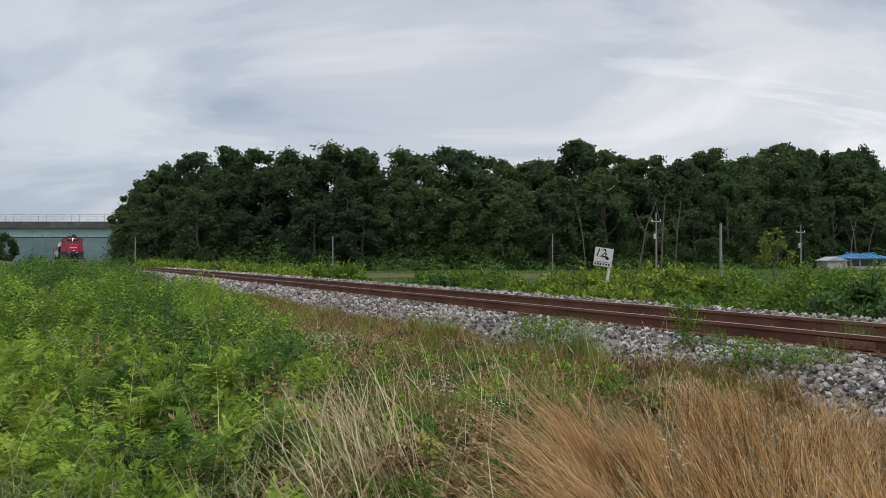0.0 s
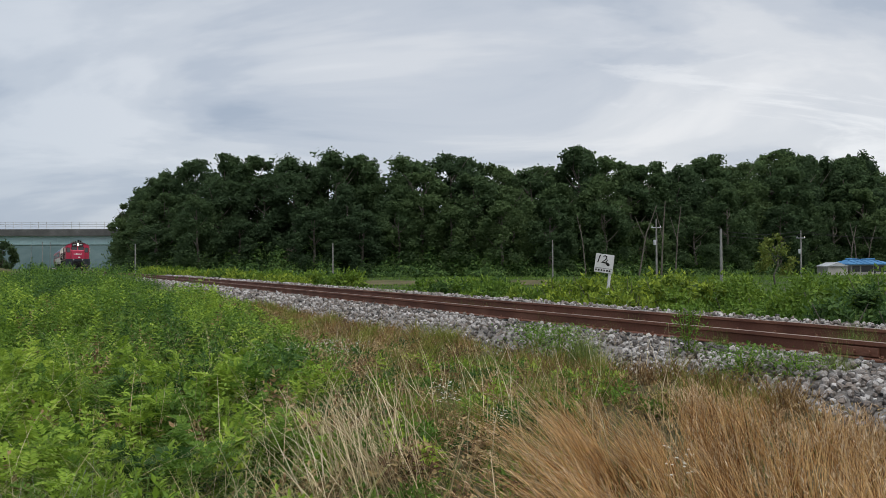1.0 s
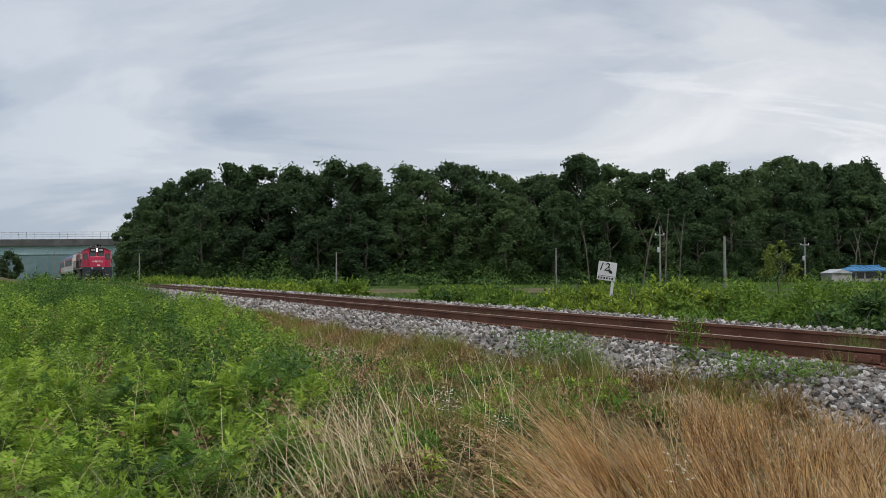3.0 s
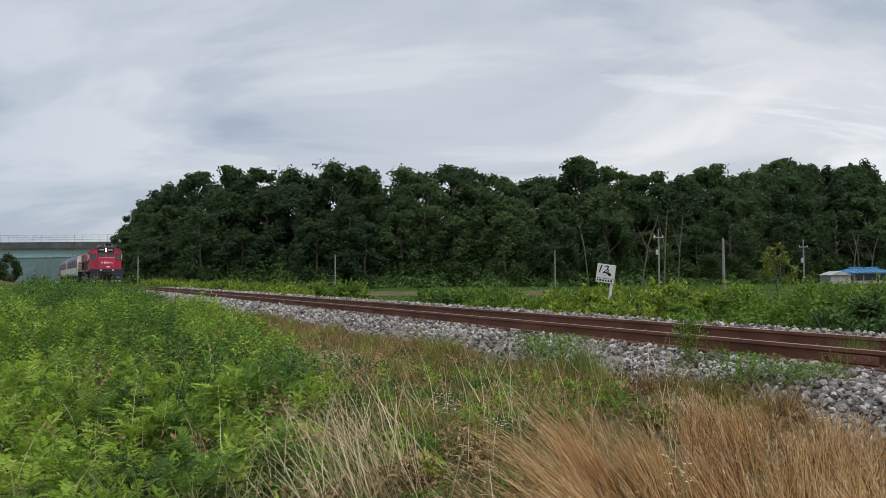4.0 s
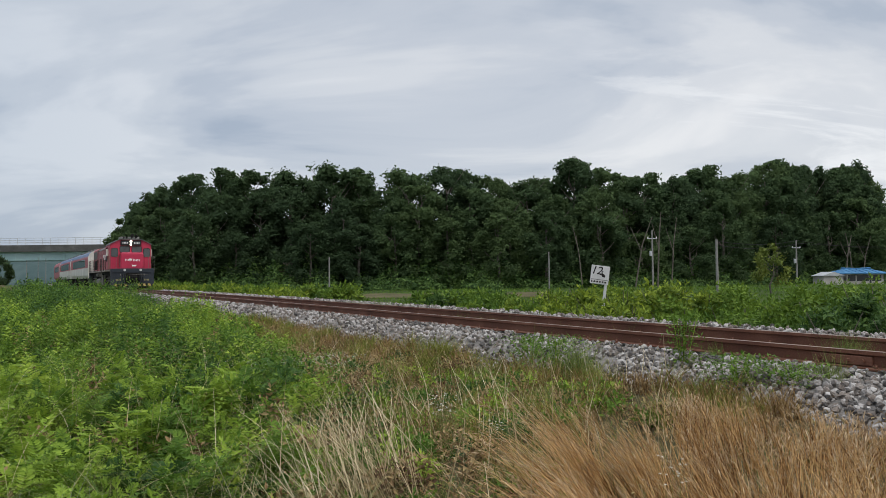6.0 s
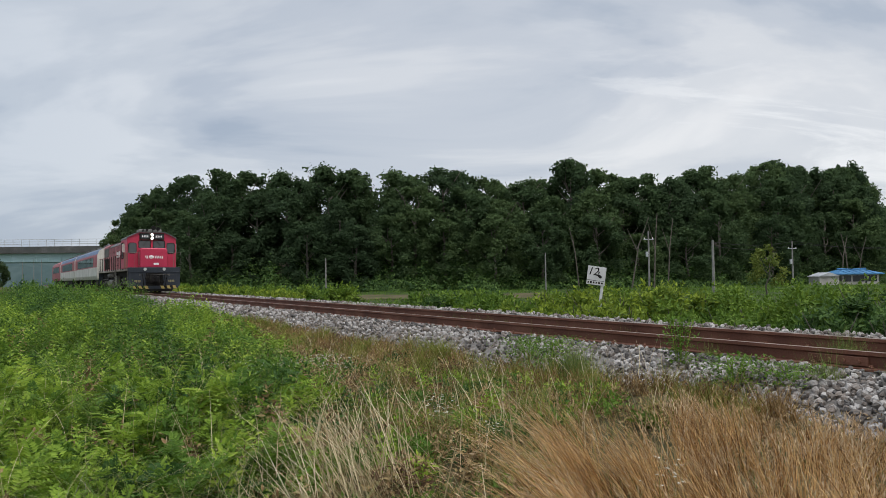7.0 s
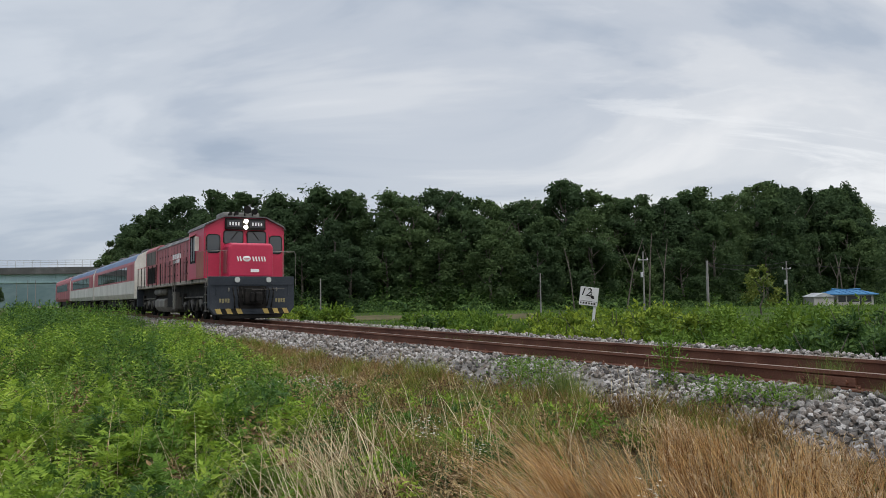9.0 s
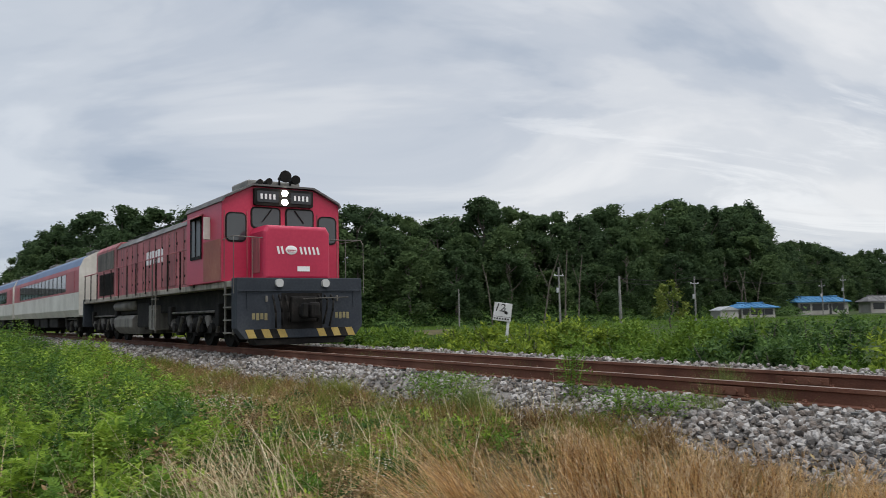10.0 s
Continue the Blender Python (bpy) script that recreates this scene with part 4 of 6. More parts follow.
    # headlight and number board panel
    P("number_board", rounded(-0.78, 0.78, 3.50, 3.93, 0.05, CAB, CAB + 0.12), M_BLACK, "black number board panel", False, C)
    for cx in (-0.44, 0.44):
        nb = P("number_box", rounded(cx - 0.28, cx + 0.28, 3.58, 3.86, 0.04, CAB + 0.12, CAB + 0.135), M_DARKWIN, "", False, C)
        for i in range(4):
            x = cx - 0.165 + 0.11 * i
            P("number_bar", box(x - 0.028, x + 0.028, CAB + 0.135, CAB + 0.142, 3.655, 3.785), M_WHITE, "pale numerals as bars", False, C)
    for z in (3.60, 3.83):
        P("headlight", rod((0, CAB + 0.1, z), (0, CAB + 0.17, z), 0.08, 20), M_LAMP, "bright lit headlight", False, C)
    # windscreens and side windows in the front
    for sx in (-1, 1):
        a, b = sorted((sx * 0.10, sx * 0.80))
        P("windscreen_gasket", rounded(a - 0.04, b + 0.04, 2.93, 3.47, 0.11, CAB - 0.01, CAB + 0.012), M_BLACK, "", False, C)
        P("windscreen", rounded(a, b, 2.97, 3.43, 0.08, CAB, CAB + 0.022), M_GLASS, "dark windscreen", False, C)
        wip = rod((sx * 0.30, CAB + 0.05, 3.42), (sx * 0.55, CAB + 0.05, 3.10), 0.012)
        P("wiper", wip, M_BLACK, "", False, C)
        a, b = sorted((sx * 0.98, sx * 1.44))
        P("window_gasket", rounded(a - 0.035, b + 0.035, 2.58, 3.31, 0.14, CAB - 0.01, CAB + 0.012), M_BLACK, "", False, C)
        P("door_window", rounded(a, b, 2.62, 3.27, 0.11, CAB, CAB + 0.022), M_GLASS, "dark rounded front door window", False, C)
        a, b = sorted((sx * 0.93, sx * 1.5))
        dr = bmesh.new()
        for x in (a, b):
            add_box(dr, x - 0.012, x + 0.012, CAB, CAB + 0.012, 1.7, 3.34)
        P("door_seam", dr, M_REDOLD, "", False, C)
    # cab side
    for sx in (-1, 1):
        a, b = sorted((sx * 1.56, sx * 1.575))
        P("side_window", box(a, b, -3.55, -2.75, 2.35, 3.30, 0.005), M_DULLGLASS, "dark sliding cab window", False, C)
        bm = bmesh.new()
        a, b = sorted((sx * 1.575, sx * 1.59))
        add_box(bm, a, b, -3.62, -2.68, 3.30, 3.38)
        add_box(bm, a, b, -3.62, -2.68, 2.27, 2.35)
        add_box(bm, a, b, -3.62, -3.55, 2.35, 3.30)
        add_box(bm, a, b, -2.75, -2.68, 2.35, 3.30)
        add_box(bm, a, b, -3.2, -3.15, 2.35, 3.30)
        P("side_window_frame", bm, M_BLACK, "", False, C)
        a, b = sorted((sx * 1.56, sx * 1.80))
        lo, hi = sorted((sx * 1.56, sx * 1.565))
        P("side_panel", box(lo, hi, -2.55, -1.22, 1.66, 2.66), M_RUSTRED, "rust-stained brownish red side panel", False, C)
        P("wind_deflector", box(min(sx * 1.56, sx * 1.73), max(sx * 1.56, sx * 1.73), -2.05, -2.00, 2.70, 3.26, 0.01), M_CREAM, "pale wind deflector beside the window", False, C)
        P("sun_visor", prism([(sx * 1.56, 3.42), (sx * 1.80, 3.30), (sx * 1.80, 3.28), (sx * 1.56, 3.38)], -3.7, -2.6), M_REDOLD, "", False, C)
    P("air_conditioner", box(-0.72, 0.72, -2.9, -1.7, 4.03, 4.24, 0.05), M_POLE, "pale roof air conditioner box")
    for x, z, r, l in ((-0.12, 4.30, 0.155, 0.45), (-0.42, 4.24, 0.12, 0.4), (0.28, 4.16, 0.085, 0.35), (0.5, 4.14, 0.07, 0.3)):
        h = rod((x, CAB - 0.55, z), (x, CAB - 0.55 + l, z), 0.03, 14, r)
        add_rod(h, (x, CAB - 0.55 + l, z), (x, CAB - 0.52 + l, z), r, 14)
        add_rod(h, (x, CAB - 0.5, 4.0), (x, CAB - 0.5, z), 0.025, 6)
        P("air_horn", h, M_BLACK, "black trumpet air horn")
    # long hood
    hood = [(-1.12, 1.62), (1.12, 1.62), (1.12, 3.46), (0.98, 3.60), (0.6, 3.74), (-0.6, 3.74), (-0.98, 3.60), (-1.12, 3.46)]
    H = P("hood", prism(hood, -14.6, -4.0, 0.015), M_REDOLD, "faded red engine hood")
    P("hood_roof", prism([(-1.16, 3.44), (-1.0, 3.64), (-0.62, 3.79), (0.62, 3.79), (1.0, 3.64), (1.16, 3.44), (1.125, 3.44), (0.985, 3.605), (0.605, 3.745), (-0.605, 3.745), (-0.985, 3.605), (-1.125, 3.44)], -14.6, -4.0), M_ROOF, "sooty grey hood roof")
    rad = [(-1.16, 1.62), (1.16, 1.62), (1.16, 3.56), (1.0, 3.74), (-1.0, 3.74), (-1.16, 3.56)]
    P("radiator_hood", prism(rad, -18.4, -14.6, 0.015), M_REDOLD, "faded red radiator compartment")
    for sx in (-1, 1):
        for i in range(12):
            y = -4.2 - 0.8 * i
            a, b = sorted((sx * 1.12, sx * 1.142))
            d = P("hood_door", box(a, b, y - 0.72, y, 1.75, 3.36, 0.006), M_REDOLD, "", False, H)
            P("door_gap", box(a, b - 0.004 if sx > 0 else b, y + 0.01, y + 0.05, 1.75, 3.36), M_BLACK, "", False, H)
            hd = bmesh.new()
            for z in (1.95, 2.45, 2.95):
                add_box(hd, min(sx * 1.142, sx * 1.16), max(sx * 1.142, sx * 1.16), y - 0.68, y - 0.6, z, z + 0.07)
            P("latch", hd, M_BLACK, "", False, H)
        a, b = sorted((sx * 1.16, sx * 1.19))
        P("radiator_grille", box(a, b, -18.0, -15.0, 2.75, 3.45, 0.01), M_DUSTY, "dusty radiator grille")
        P("dark_grille", box(a, b, -17.6, -15.0, 1.75, 2.60, 0.01), M_BLACK, "black louvred opening")
        lv = bmesh.new()
        for i in range(16):
            z = 1.79 + 0.05 * i
            add_box(lv, min(sx * 1.19, sx * 1.205), max(sx * 1.19, sx * 1.205), -17.55, -15.05, z, z + 0.015)
        P("louvres", lv, M_BLACK)
        # faded emblem on the hood side
        for i in range(6):
            y = -8.1 - 0.36 * i
            a, b = sorted((sx * 1.142, sx * 1.15))
            P("side_lettering", box(a, b, y - 0.09 - 0.08 * (i % 2), y + 0.09, 2.55, 2.98), M_WHITE, "worn white lettering bars", False, H)
        # handrails
        hr = bmesh.new()
        add_rod(hr, (sx * 1.52, -19.0, 2.62), (sx * 1.52, -3.35, 2.62), 0.02)
        P("handrail", hr, M_REDOLD)
        for i in range(13):
            y = -3.5 - 1.28 * i
            P("stanchion", rod((sx * 1.52, y, 1.55), (sx * 1.52, y, 2.63), 0.022), M_BLACK)
        lad = bmesh.new()
        for y in (-7.3, -7.7):
            add_rod(lad, (sx * 1.54, y, 0.35), (sx * 1.54, y, 2.6 if y < -7.5 else 1.6), 0.02)
        for z in (0.45, 0.75, 1.05, 1.35):
            add_box(lad, min(sx * 1.44, sx * 1.58), max(sx * 1.44, sx * 1.58), -7.7, -7.3, z, z + 0.03)
        P("ladder", lad, M_TANK, "pale steel side ladder")
        st = bmesh.new()
        for y in (-0.45, -1.0):
            add_box(st, min(sx * 1.5, sx * 1.54), max(sx * 1.5, sx * 1.54), y - 0.02, y + 0.02, 0.35, 1.6)
        for z in (0.38, 0.68, 0.98, 1.28):
            add_box(st, min(sx * 1.3, sx * 1.58), max(sx * 1.3, sx * 1.58), -1.0, -0.45, z, z + 0.03)
        P("cab_steps", st, M_TANK, "steel cab steps")
        g = bmesh.new()
        pts = [(sx * 1.56, -1.1, 2.62), (sx * 1.64, -0.1, 2.62), (sx * 1.66, -0.02, 2.5), (sx * 1.66, -0.02, 1.3)]
        for a, b in zip(pts, pts[1:]):
            add_rod(g, a, b, 0.009)
        add_rod(g, (sx * 1.2, -0.08, 1.66), (sx * 1.2, -0.08, 2.62), 0.011)
        add_rod(g, (sx * 1.64, -0.1, 2.62), (sx * 0.86, -0.3, 2.62), 0.011)
        P("front_handrail", g, M_TANK)
    # tanks
    P("fuel_tank", prism([(-1.22, 0.92), (-1.34, 0.80), (-1.34, 0.50), (-1.12, 0.26), (1.12, 0.26), (1.34, 0.50), (1.34, 0.80), (1.22, 0.92)], -14.0, -11.2, 0.03), M_TANK, "dusty beige fuel tank")
    P("battery_box", box(-1.35, 1.35, -8.9, -8.2, 0.42, 1.2, 0.03), M_TANK)
    P("equipment_box", box(-1.25, 1.25, -10.8, -9.2, 0.5, 1.3, 0.03), M_BLACK)
    for sx in (-1, 1):
        P("air_tank", rod((sx * 1.2, -14.0, 1.25), (sx * 1.2, -11.3, 1.25), 0.17, 16), M_TANK, "long dusty air tank", True)
    bm = bmesh.new()
    for y in (-5.6, -8.2, -12.6):
        add_box(bm, -0.35, 0.35, y - 0.5, y + 0.5, 3.76, 3.98, 0.04)
    P("exhaust_housing", bm, M_BLACK, "black exhaust and roof hatches")
    for y in (-4.6, -6.6, -7.3, -9.6, -10.8, -13.8):
        P("roof_hatch", box(-0.42, 0.42, y - 0.4, y + 0.1, 3.78, 3.86 + 0.05 * (int(-y) % 3), 0.02), M_ROOF)
    P("roof_rail", add_rod(rod((0.55, -14.4, 3.90), (0.55, -4.2, 3.90), 0.018), (-0.55, -14.4, 3.90), (-0.55, -4.2, 3.90), 0.018), M_BLACK)
    P("antenna_box", box(-1.0, -0.7, -3.5, -3.1, 3.9, 4.1, 0.03), M_BLACK)
    for y in (-15.4, -16.6, -17.8):
        P("cooling_fan", rod((0, y, 3.72), (0, y, 3.90), 0.55, 24), M_ROOF)
    bogie(L, -4.5, (1.7, 0.0, -1.7), 0.5, 2.3)
    bogie(L, -16.2, (1.7, 0.0, -1.7), 0.5, 2.3)
    P("rear_plate", box(-1.5, 1.5, -19.4, -19.2, 0.5, 1.66, 0.02), M_GREY)
    return L


def build_coach(label, upper, stripe, lower, name="passenger_coach"):
    V = empty(name, label, "railway coach", "coaches of the train")
    P = lambda n, bm, m, lab="", sm=False, par=None: part(n, bm, m, par or V, lab, sm)
    LEN = 22.6
    side = [(-1.42, 0.95), (1.42, 0.95), (1.56, 1.25), (1.56, 2.02), (-1.56, 2.02), (-1.56, 1.25)]
    P("lower_body", prism(side, -LEN, 0, 0.01), lower, "cream lower body side")
    P("upper_body", prism([(-1.56, 2.02), (1.56, 2.02), (1.55, 3.0), (1.52, 3.16), (-1.52, 3.16), (-1.55, 3.0)], -LEN + 0.01, -0.01), upper, "window band of the body side")
    P("cant_band", prism([(-1.52, 3.16), (1.52, 3.16), (1.40, 3.46), (1.24, 3.60), (-1.24, 3.60), (-1.40, 3.46)], -LEN + 0.01, -0.01), stripe, "band below the roof")
    P("roof", prism([(-1.24, 3.60), (1.24, 3.60), (0.85, 3.78), (0, 3.86), (-0.85, 3.78)], -LEN, 0), M_ROOF, "sooty grey coach roof")
    P("end_wall", prism([(-1.56, 1.0), (1.56, 1.0), (1.56, 3.05), (1.38, 3.48), (0.85, 3.78), (0, 3.88), (-0.85, 3.78), (-1.38, 3.48), (-1.56, 3.05)], 0, 0.06, 0.01), M_CREAM, "cream end wall")
    P("gangway", box(-0.55, 0.55, 0.06, 0.35, 1.0, 3.1, 0.05), M_BLACK, "black rubber gangway")
    for i in range(4):
        P("roof_unit", box(-0.75, 0.75, -3.0 - 5.4 * i, -1.0 - 5.4 * i, 3.80, 3.96, 0.05), M_ROOF)
    for sx in (-1, 1):
        for i in range(13):
            y = -3.2 - 1.26 * i
            a, b = sorted((sx * 1.552, sx * 1.57))
            P("window", box(a, b, y - 1.0, y, 2.12, 2.92, 0.008), M_GLASS, "dark coach window")
            P("window_pillar", box(a, b - 0.004 if sx > 0 else b, y - 1.24, y - 1.02, 2.10, 2.94), M_BLACK)
        a, b = sorted((sx * 1.55, sx * 1.575))
        for y in (-1.0, -LEN + 1.9):
            P("door", box(a, b, y - 0.85, y, 2.03, 3.0, 0.01), upper, "coach side door")
    P("underframe_boxes", add_box(add_box(box(-1.3, 1.3, -9.5, -7.0, 0.45, 0.95, 0.04), -1.3, 1.3, -12.8, -10.2, 0.42, 0.95, 0.04), -1.25, 1.25, -15.5, -13.6, 0.5, 0.95, 0.04), M_BLACK)
    bogie(V, -3.2, (1.1, -1.1), 0.43, 1.55)
    bogie(V, -LEN + 3.2, (1.1, -1.1), 0.43, 1.55)
    return V


locomotive = build_locomotive()
coaches = [
    build_coach("passenger coach, red window band over cream, blue below the roof", M_CARRED, M_BLUE, M_CREAM),
    build_coach("passenger coach, red window band over cream, second behind the locomotive", M_CARRED, M_BLUE, M_CREAM),
    build_coach("red generator van at the rear of the train", M_REDOLD, M_REDOLD, M_REDOLD, "generator_van"),
]

# ---- distance ----


def build_hills():
    xs = np.arange(-900, 120, 6.0)
    top = 20 + 6 * np.sin(xs * 0.011) + 3.5 * np.sin(xs * 0.037 + 1) + 1.3 * np.sin(xs * 0.21) + 0.9 * np.sin(xs * 0.43 + 2)
    rows = [(620, -3 + 0 * top), (640, top * 0.55), (680, top * 0.86), (720, top), (800, top * 0.4)]
    v = np.concatenate([np.stack([xs, np.full_like(xs, y), z], 1) for y, z in rows])
    w = len(xs)
    i = (np.arange(len(rows) - 1)[:, None] * w + np.arange(w - 1)[None]).ravel()
    tagged(new("backdrop_hill", mesh_from("backdrop_hill", v, np.stack([i, i + 1, i + 1 + w, i + w], 1), M_HILL, True)), "hazy wooded hills in the distance", "hill", kind="structure")


build_hills()


def build_bank():
    """Overgrown earth bank of the road by the bridge."""
    xs, ys = np.meshgrid(np.linspace(-100, -46, 40), np.linspace(84, 128, 34))
    x, y = xs.ravel(), ys.ravel()
    h = 4.6 * np.clip(1.05 - ((x + 74) / 22) ** 2, 0, 1) * np.clip(1.1 - ((y - 106) / 20) ** 2, 0, 1)
    z = -2.75 + h + 0.15 * ripple(x, y) * (h > 0.2)
    w = 40
    i = (np.arange(33)[:, None] * w + np.arange(w - 1)[None]).ravel()
    o = new("earth_bank", mesh_from("earth_bank", np.stack([x, y, z], 1), np.stack([i, i + 1, i + 1 + w, i + w], 1), M_SOIL, True))
    tagged(o, "grassy earth bank near the road bridge", "bank", kind="structure")
    t = tree("tree", 77, 2.0, 6.0, 1.6, 18, 14, 0.34, M_TREE, "small dark tree standing before the bridge")
    t.location = (-64.5, 118.0, -1.2)


build_bank()

# ---- poles, wires and sign ----


def pole(x, y, h, r, label, mat=None, arm=False):
    p = empty("utility_pole", label, "pole", "poles behind the line")
    z = float(ground_z(np.array([x]), np.array([y]))[0])
    p.location = (x, y, z - 0.05)
    part("shaft", rod((0, 0, -0.3), (0.0, 0, h), r * 0.85, 10, r * 0.6), mat or M_POLE, p)
    if arm:
        part("cross_arm", box(-0.5, 0.5, -0.04, 0.04, h - 0.9, h - 0.82), M_GALV, p)
        for dx in (-0.42, 0.42):
            part("insulator", rod((dx, 0, h - 0.82), (dx, 0, h - 0.68), 0.04, 8), M_WHITE, p)
        part("meter_box", box(-0.28, -0.06, -0.12, 0.12, h - 2.6, h - 2.1, 0.02), M_GALV, p)
    return p


pole(-10.0, 73.0, 3.5, 0.09, "slim grey concrete post at the field's edge")
pole(10.2, 75.0, 3.8, 0.09, "slim grey concrete post at the field's edge")
pole(21.2, 80.0, 6.0, 0.12, "grey concrete utility pole with a cross arm", arm=True)
pole(21.4, 62.0, 4.2, 0.14, "stout grey concrete utility pole")
pole(40.0, 90.0, 5.3, 0.12, "grey concrete utility pole with a cross arm", arm=True)
pole(-32.5, 85.0, 3.6, 0.09, "slim grey concrete post at the field's edge")
for post_x, post_y, post_h in ((-87.0, 170.0, 6.0), (-84.6, 170.0, 6.4), (-82.0, 168.0, 6.0), (-76.0, 172.0, 6.2)):
    pole(post_x, post_y, post_h, 0.09, "slim pale post in the distance beyond the bridge bank")
pole(75.5, 122.0, 5.6, 0.12, "grey concrete utility pole with a cross arm", arm=True)
pole(80.5, 124.0, 6.6, 0.12, "grey concrete utility pole with a cross arm", arm=True)


def wire(a, b, sag):
    w = empty("overhead_wire", "thin dark overhead wire between poles", "wire", "wires between the poles")
    bm = bmesh.new()
    a, b = Vector(a), Vector(b)
    last = a
    for i in range(1, 11):
        u = i / 10
        q = a.lerp(b, u) - Vector((0, 0, 4 * sag * u * (1 - u)))
        add_rod(bm, last, q, 0.022, 5)
        last = q
    part("cable", bm, M_BLACK, w)


wire((21.4, 62, 3.4), (40, 90, 4.6), 0.35)
wire((21.4, 62, 3.1), (40, 90, 4.2), 0.4)
wire((40, 90, 4.6), (75.5, 122, 4.9), 0.6)
wire((40, 90, 4.3), (80.5, 124, 5.6), 0.6)
wire((80.5, 124, 5.8), (140, 150, 6.2), 0.8)


def text_mesh(body, size, depth, slant=0.0):
    c = bpy.data.curves.new("numerals", "FONT")
    c.shear = slant
    c.body, c.size, c.extrude, c.align_x, c.align_y = body, size, depth, "CENTER", "CENTER"
    tmp = bpy.data.objects.new("numerals", c)
    me = bpy.data.meshes.new_from_object(tmp)
    bpy.data.objects.remove(tmp)
    return me


def build_sign():
    g = empty("gradient_sign", "leaning white trackside board marked 12 on a white post", "sign")
    g.matrix_basis = Matrix.Translation((3.77, 19.1, -0.68)) @ pose(0, 0, 0, 0, 8, 4)
    part("post", box(-0.03, 0.03, -0.03, 0.03, -0.1, 1.64, 0.008), M_SIGN, g)
    board = part("board", box(-0.40, 0.045, -0.052, -0.032, 1.235, 1.675, 0.008), M_SIGN, g, "white painted board")
    t = new("numerals", text_mesh("12", 0.27, 0.002, 0.25))
    t.data.materials.append(M_BLACK)
    t.parent = board
    t.matrix_local = Matrix.Translation((-0.275, -0.056, 1.545)) @ pose(0, 0, 0, 90, 0, 0)
    t = new("small_numeral", text_mesh("3", 0.15, 0.002, 0.25))
    t.data.materials.append(M_BLACK)
    t.parent = board
    t.matrix_local = Matrix.Translation((-0.155, -0.056, 1.50)) @ pose(0, 0, 0, 90, 0, 0)
    bm = bmesh.new()
    bmesh.ops.create_icosphere(bm, subdivisions=2, radius=1.0, matrix=Matrix.Translation((-0.095, -0.053, 1.445)) @ Matrix.Rotation(0.6, 4, "Y") @ Matrix.Diagonal((0.055, 0.004, 0.036, 1)))
    part("black_mark", bm, M_BLACK, board)
    part("divider", box(-0.385, 0.03, -0.056, -0.052, 1.335, 1.343), M_BLACK, board)
    for i, w in enumerate((0.02, 0.026, 0.024, 0.02, 0.024, 0.028)):
        x = -0.355 + 0.066 * i
        part("lettering_bar", box(x - w, x + w * 0.6, -0.056, -0.052, 1.268, 1.31), M_BLACK, board)


build_sign()

# ---- farm houses ----


def house(x, y, w, d, wall, roof_h, turn, label, roof_mat):
    h = empty("farm_house", label, "house", "farm houses before the wood")
    h.matrix_basis = Matrix.Translation((x, y, -0.7)) @ Matrix.Rotation(radians(turn), 4, "Z")
    part("wall", box(-w / 2, w / 2, -d / 2, d / 2, 0, wall), M_WALL, h)
    bm = bmesh.new()
    e = 0.5
    pts = [(-w / 2 - e, -d / 2 - e, wall), (w / 2 + e, -d / 2 - e, wall), (w / 2 + e, d / 2 + e, wall), (-w / 2 - e, d / 2 + e, wall), (-w / 2 + 0.6, 0, wall + roof_h), (w / 2 - 0.6, 0, wall + roof_h)]
    v = [bm.verts.new(p) for p in pts] + [bm.verts.new((p[0], p[1], p[2] - 0.12)) for p in pts[:4]]
    for f in ((0, 1, 5, 4), (1, 2, 5), (2, 3, 4, 5), (3, 0, 4), (0, 1, 7, 6), (1, 2, 8, 7), (2, 3, 9, 8), (3, 0, 6, 9), (6, 7, 8, 9)):
        bm.faces.new([v[i] for i in f])
    roof = part("roof", bm, roof_mat, h, "sheet metal roof")
    for sx in (-1, 1):
        part("roof_ridge", rod((sx * 0.05, 0, wall + roof_h), (sx * (w / 2 - 0.5), 0, wall + roof_h + 0.1), 0.11, 8), roof_mat, roof)
    for i in range(int(w / 0.9)):
        xx = -w / 2 + 0.5 + 0.9 * i
        part("roof_seam", rod((xx, -d / 2 - e, wall + 0.03), (min(max(xx, -w / 2 + 0.6), w / 2 - 0.6), -0.02, wall + roof_h + 0.03), 0.035, 5), roof_mat, roof)
    for i, (a, b) in enumerate(((-0.46, -0.26), (-0.22, 0.10), (0.18, 0.44))):
        part("window", box(a * w, b * w, -d / 2 - 0.02, -d / 2 + 0.05, wall * 0.35, wall * 0.85), M_DARKWIN, h)
    part("door", box(0.12 * w, 0.17 * w, -d / 2 - 0.02, -d / 2 + 0.05, 0, wall * 0.85), M_DARKWIN, h)
    return h


house(54.9, 106.0, 5.0, 4.0, 1.6, 0.55, 4, "low pale farm house with a bright blue sheet metal roof", M_ROOFBLUE)
house(84.0, 138.0, 8.8, 6, 2.4, 0.9, -8, "pale farm house with a bright blue sheet metal roof", M_ROOFBLUE)
house(100.5, 140.0, 10.0, 6, 2.3, 1.0, -14, "farm shed with a grey sheet metal roof", M_ROOF)


def build_polytunnel():
    t = empty("field_shed", "small white shed beside the blue-roofed farm house", "shed")
    t.location = (50.7, 105.0, -1.1)
    part("wall", box(-1.3, 1.3, -1.5, 1.5, 0, 1.7, 0.05), M_WALL, t)
    part("roof", prism([(-1.45, 1.68), (1.45, 1.68), (0, 2.2)], -1.7, 1.7), M_GALV, t)


build_polytunnel()

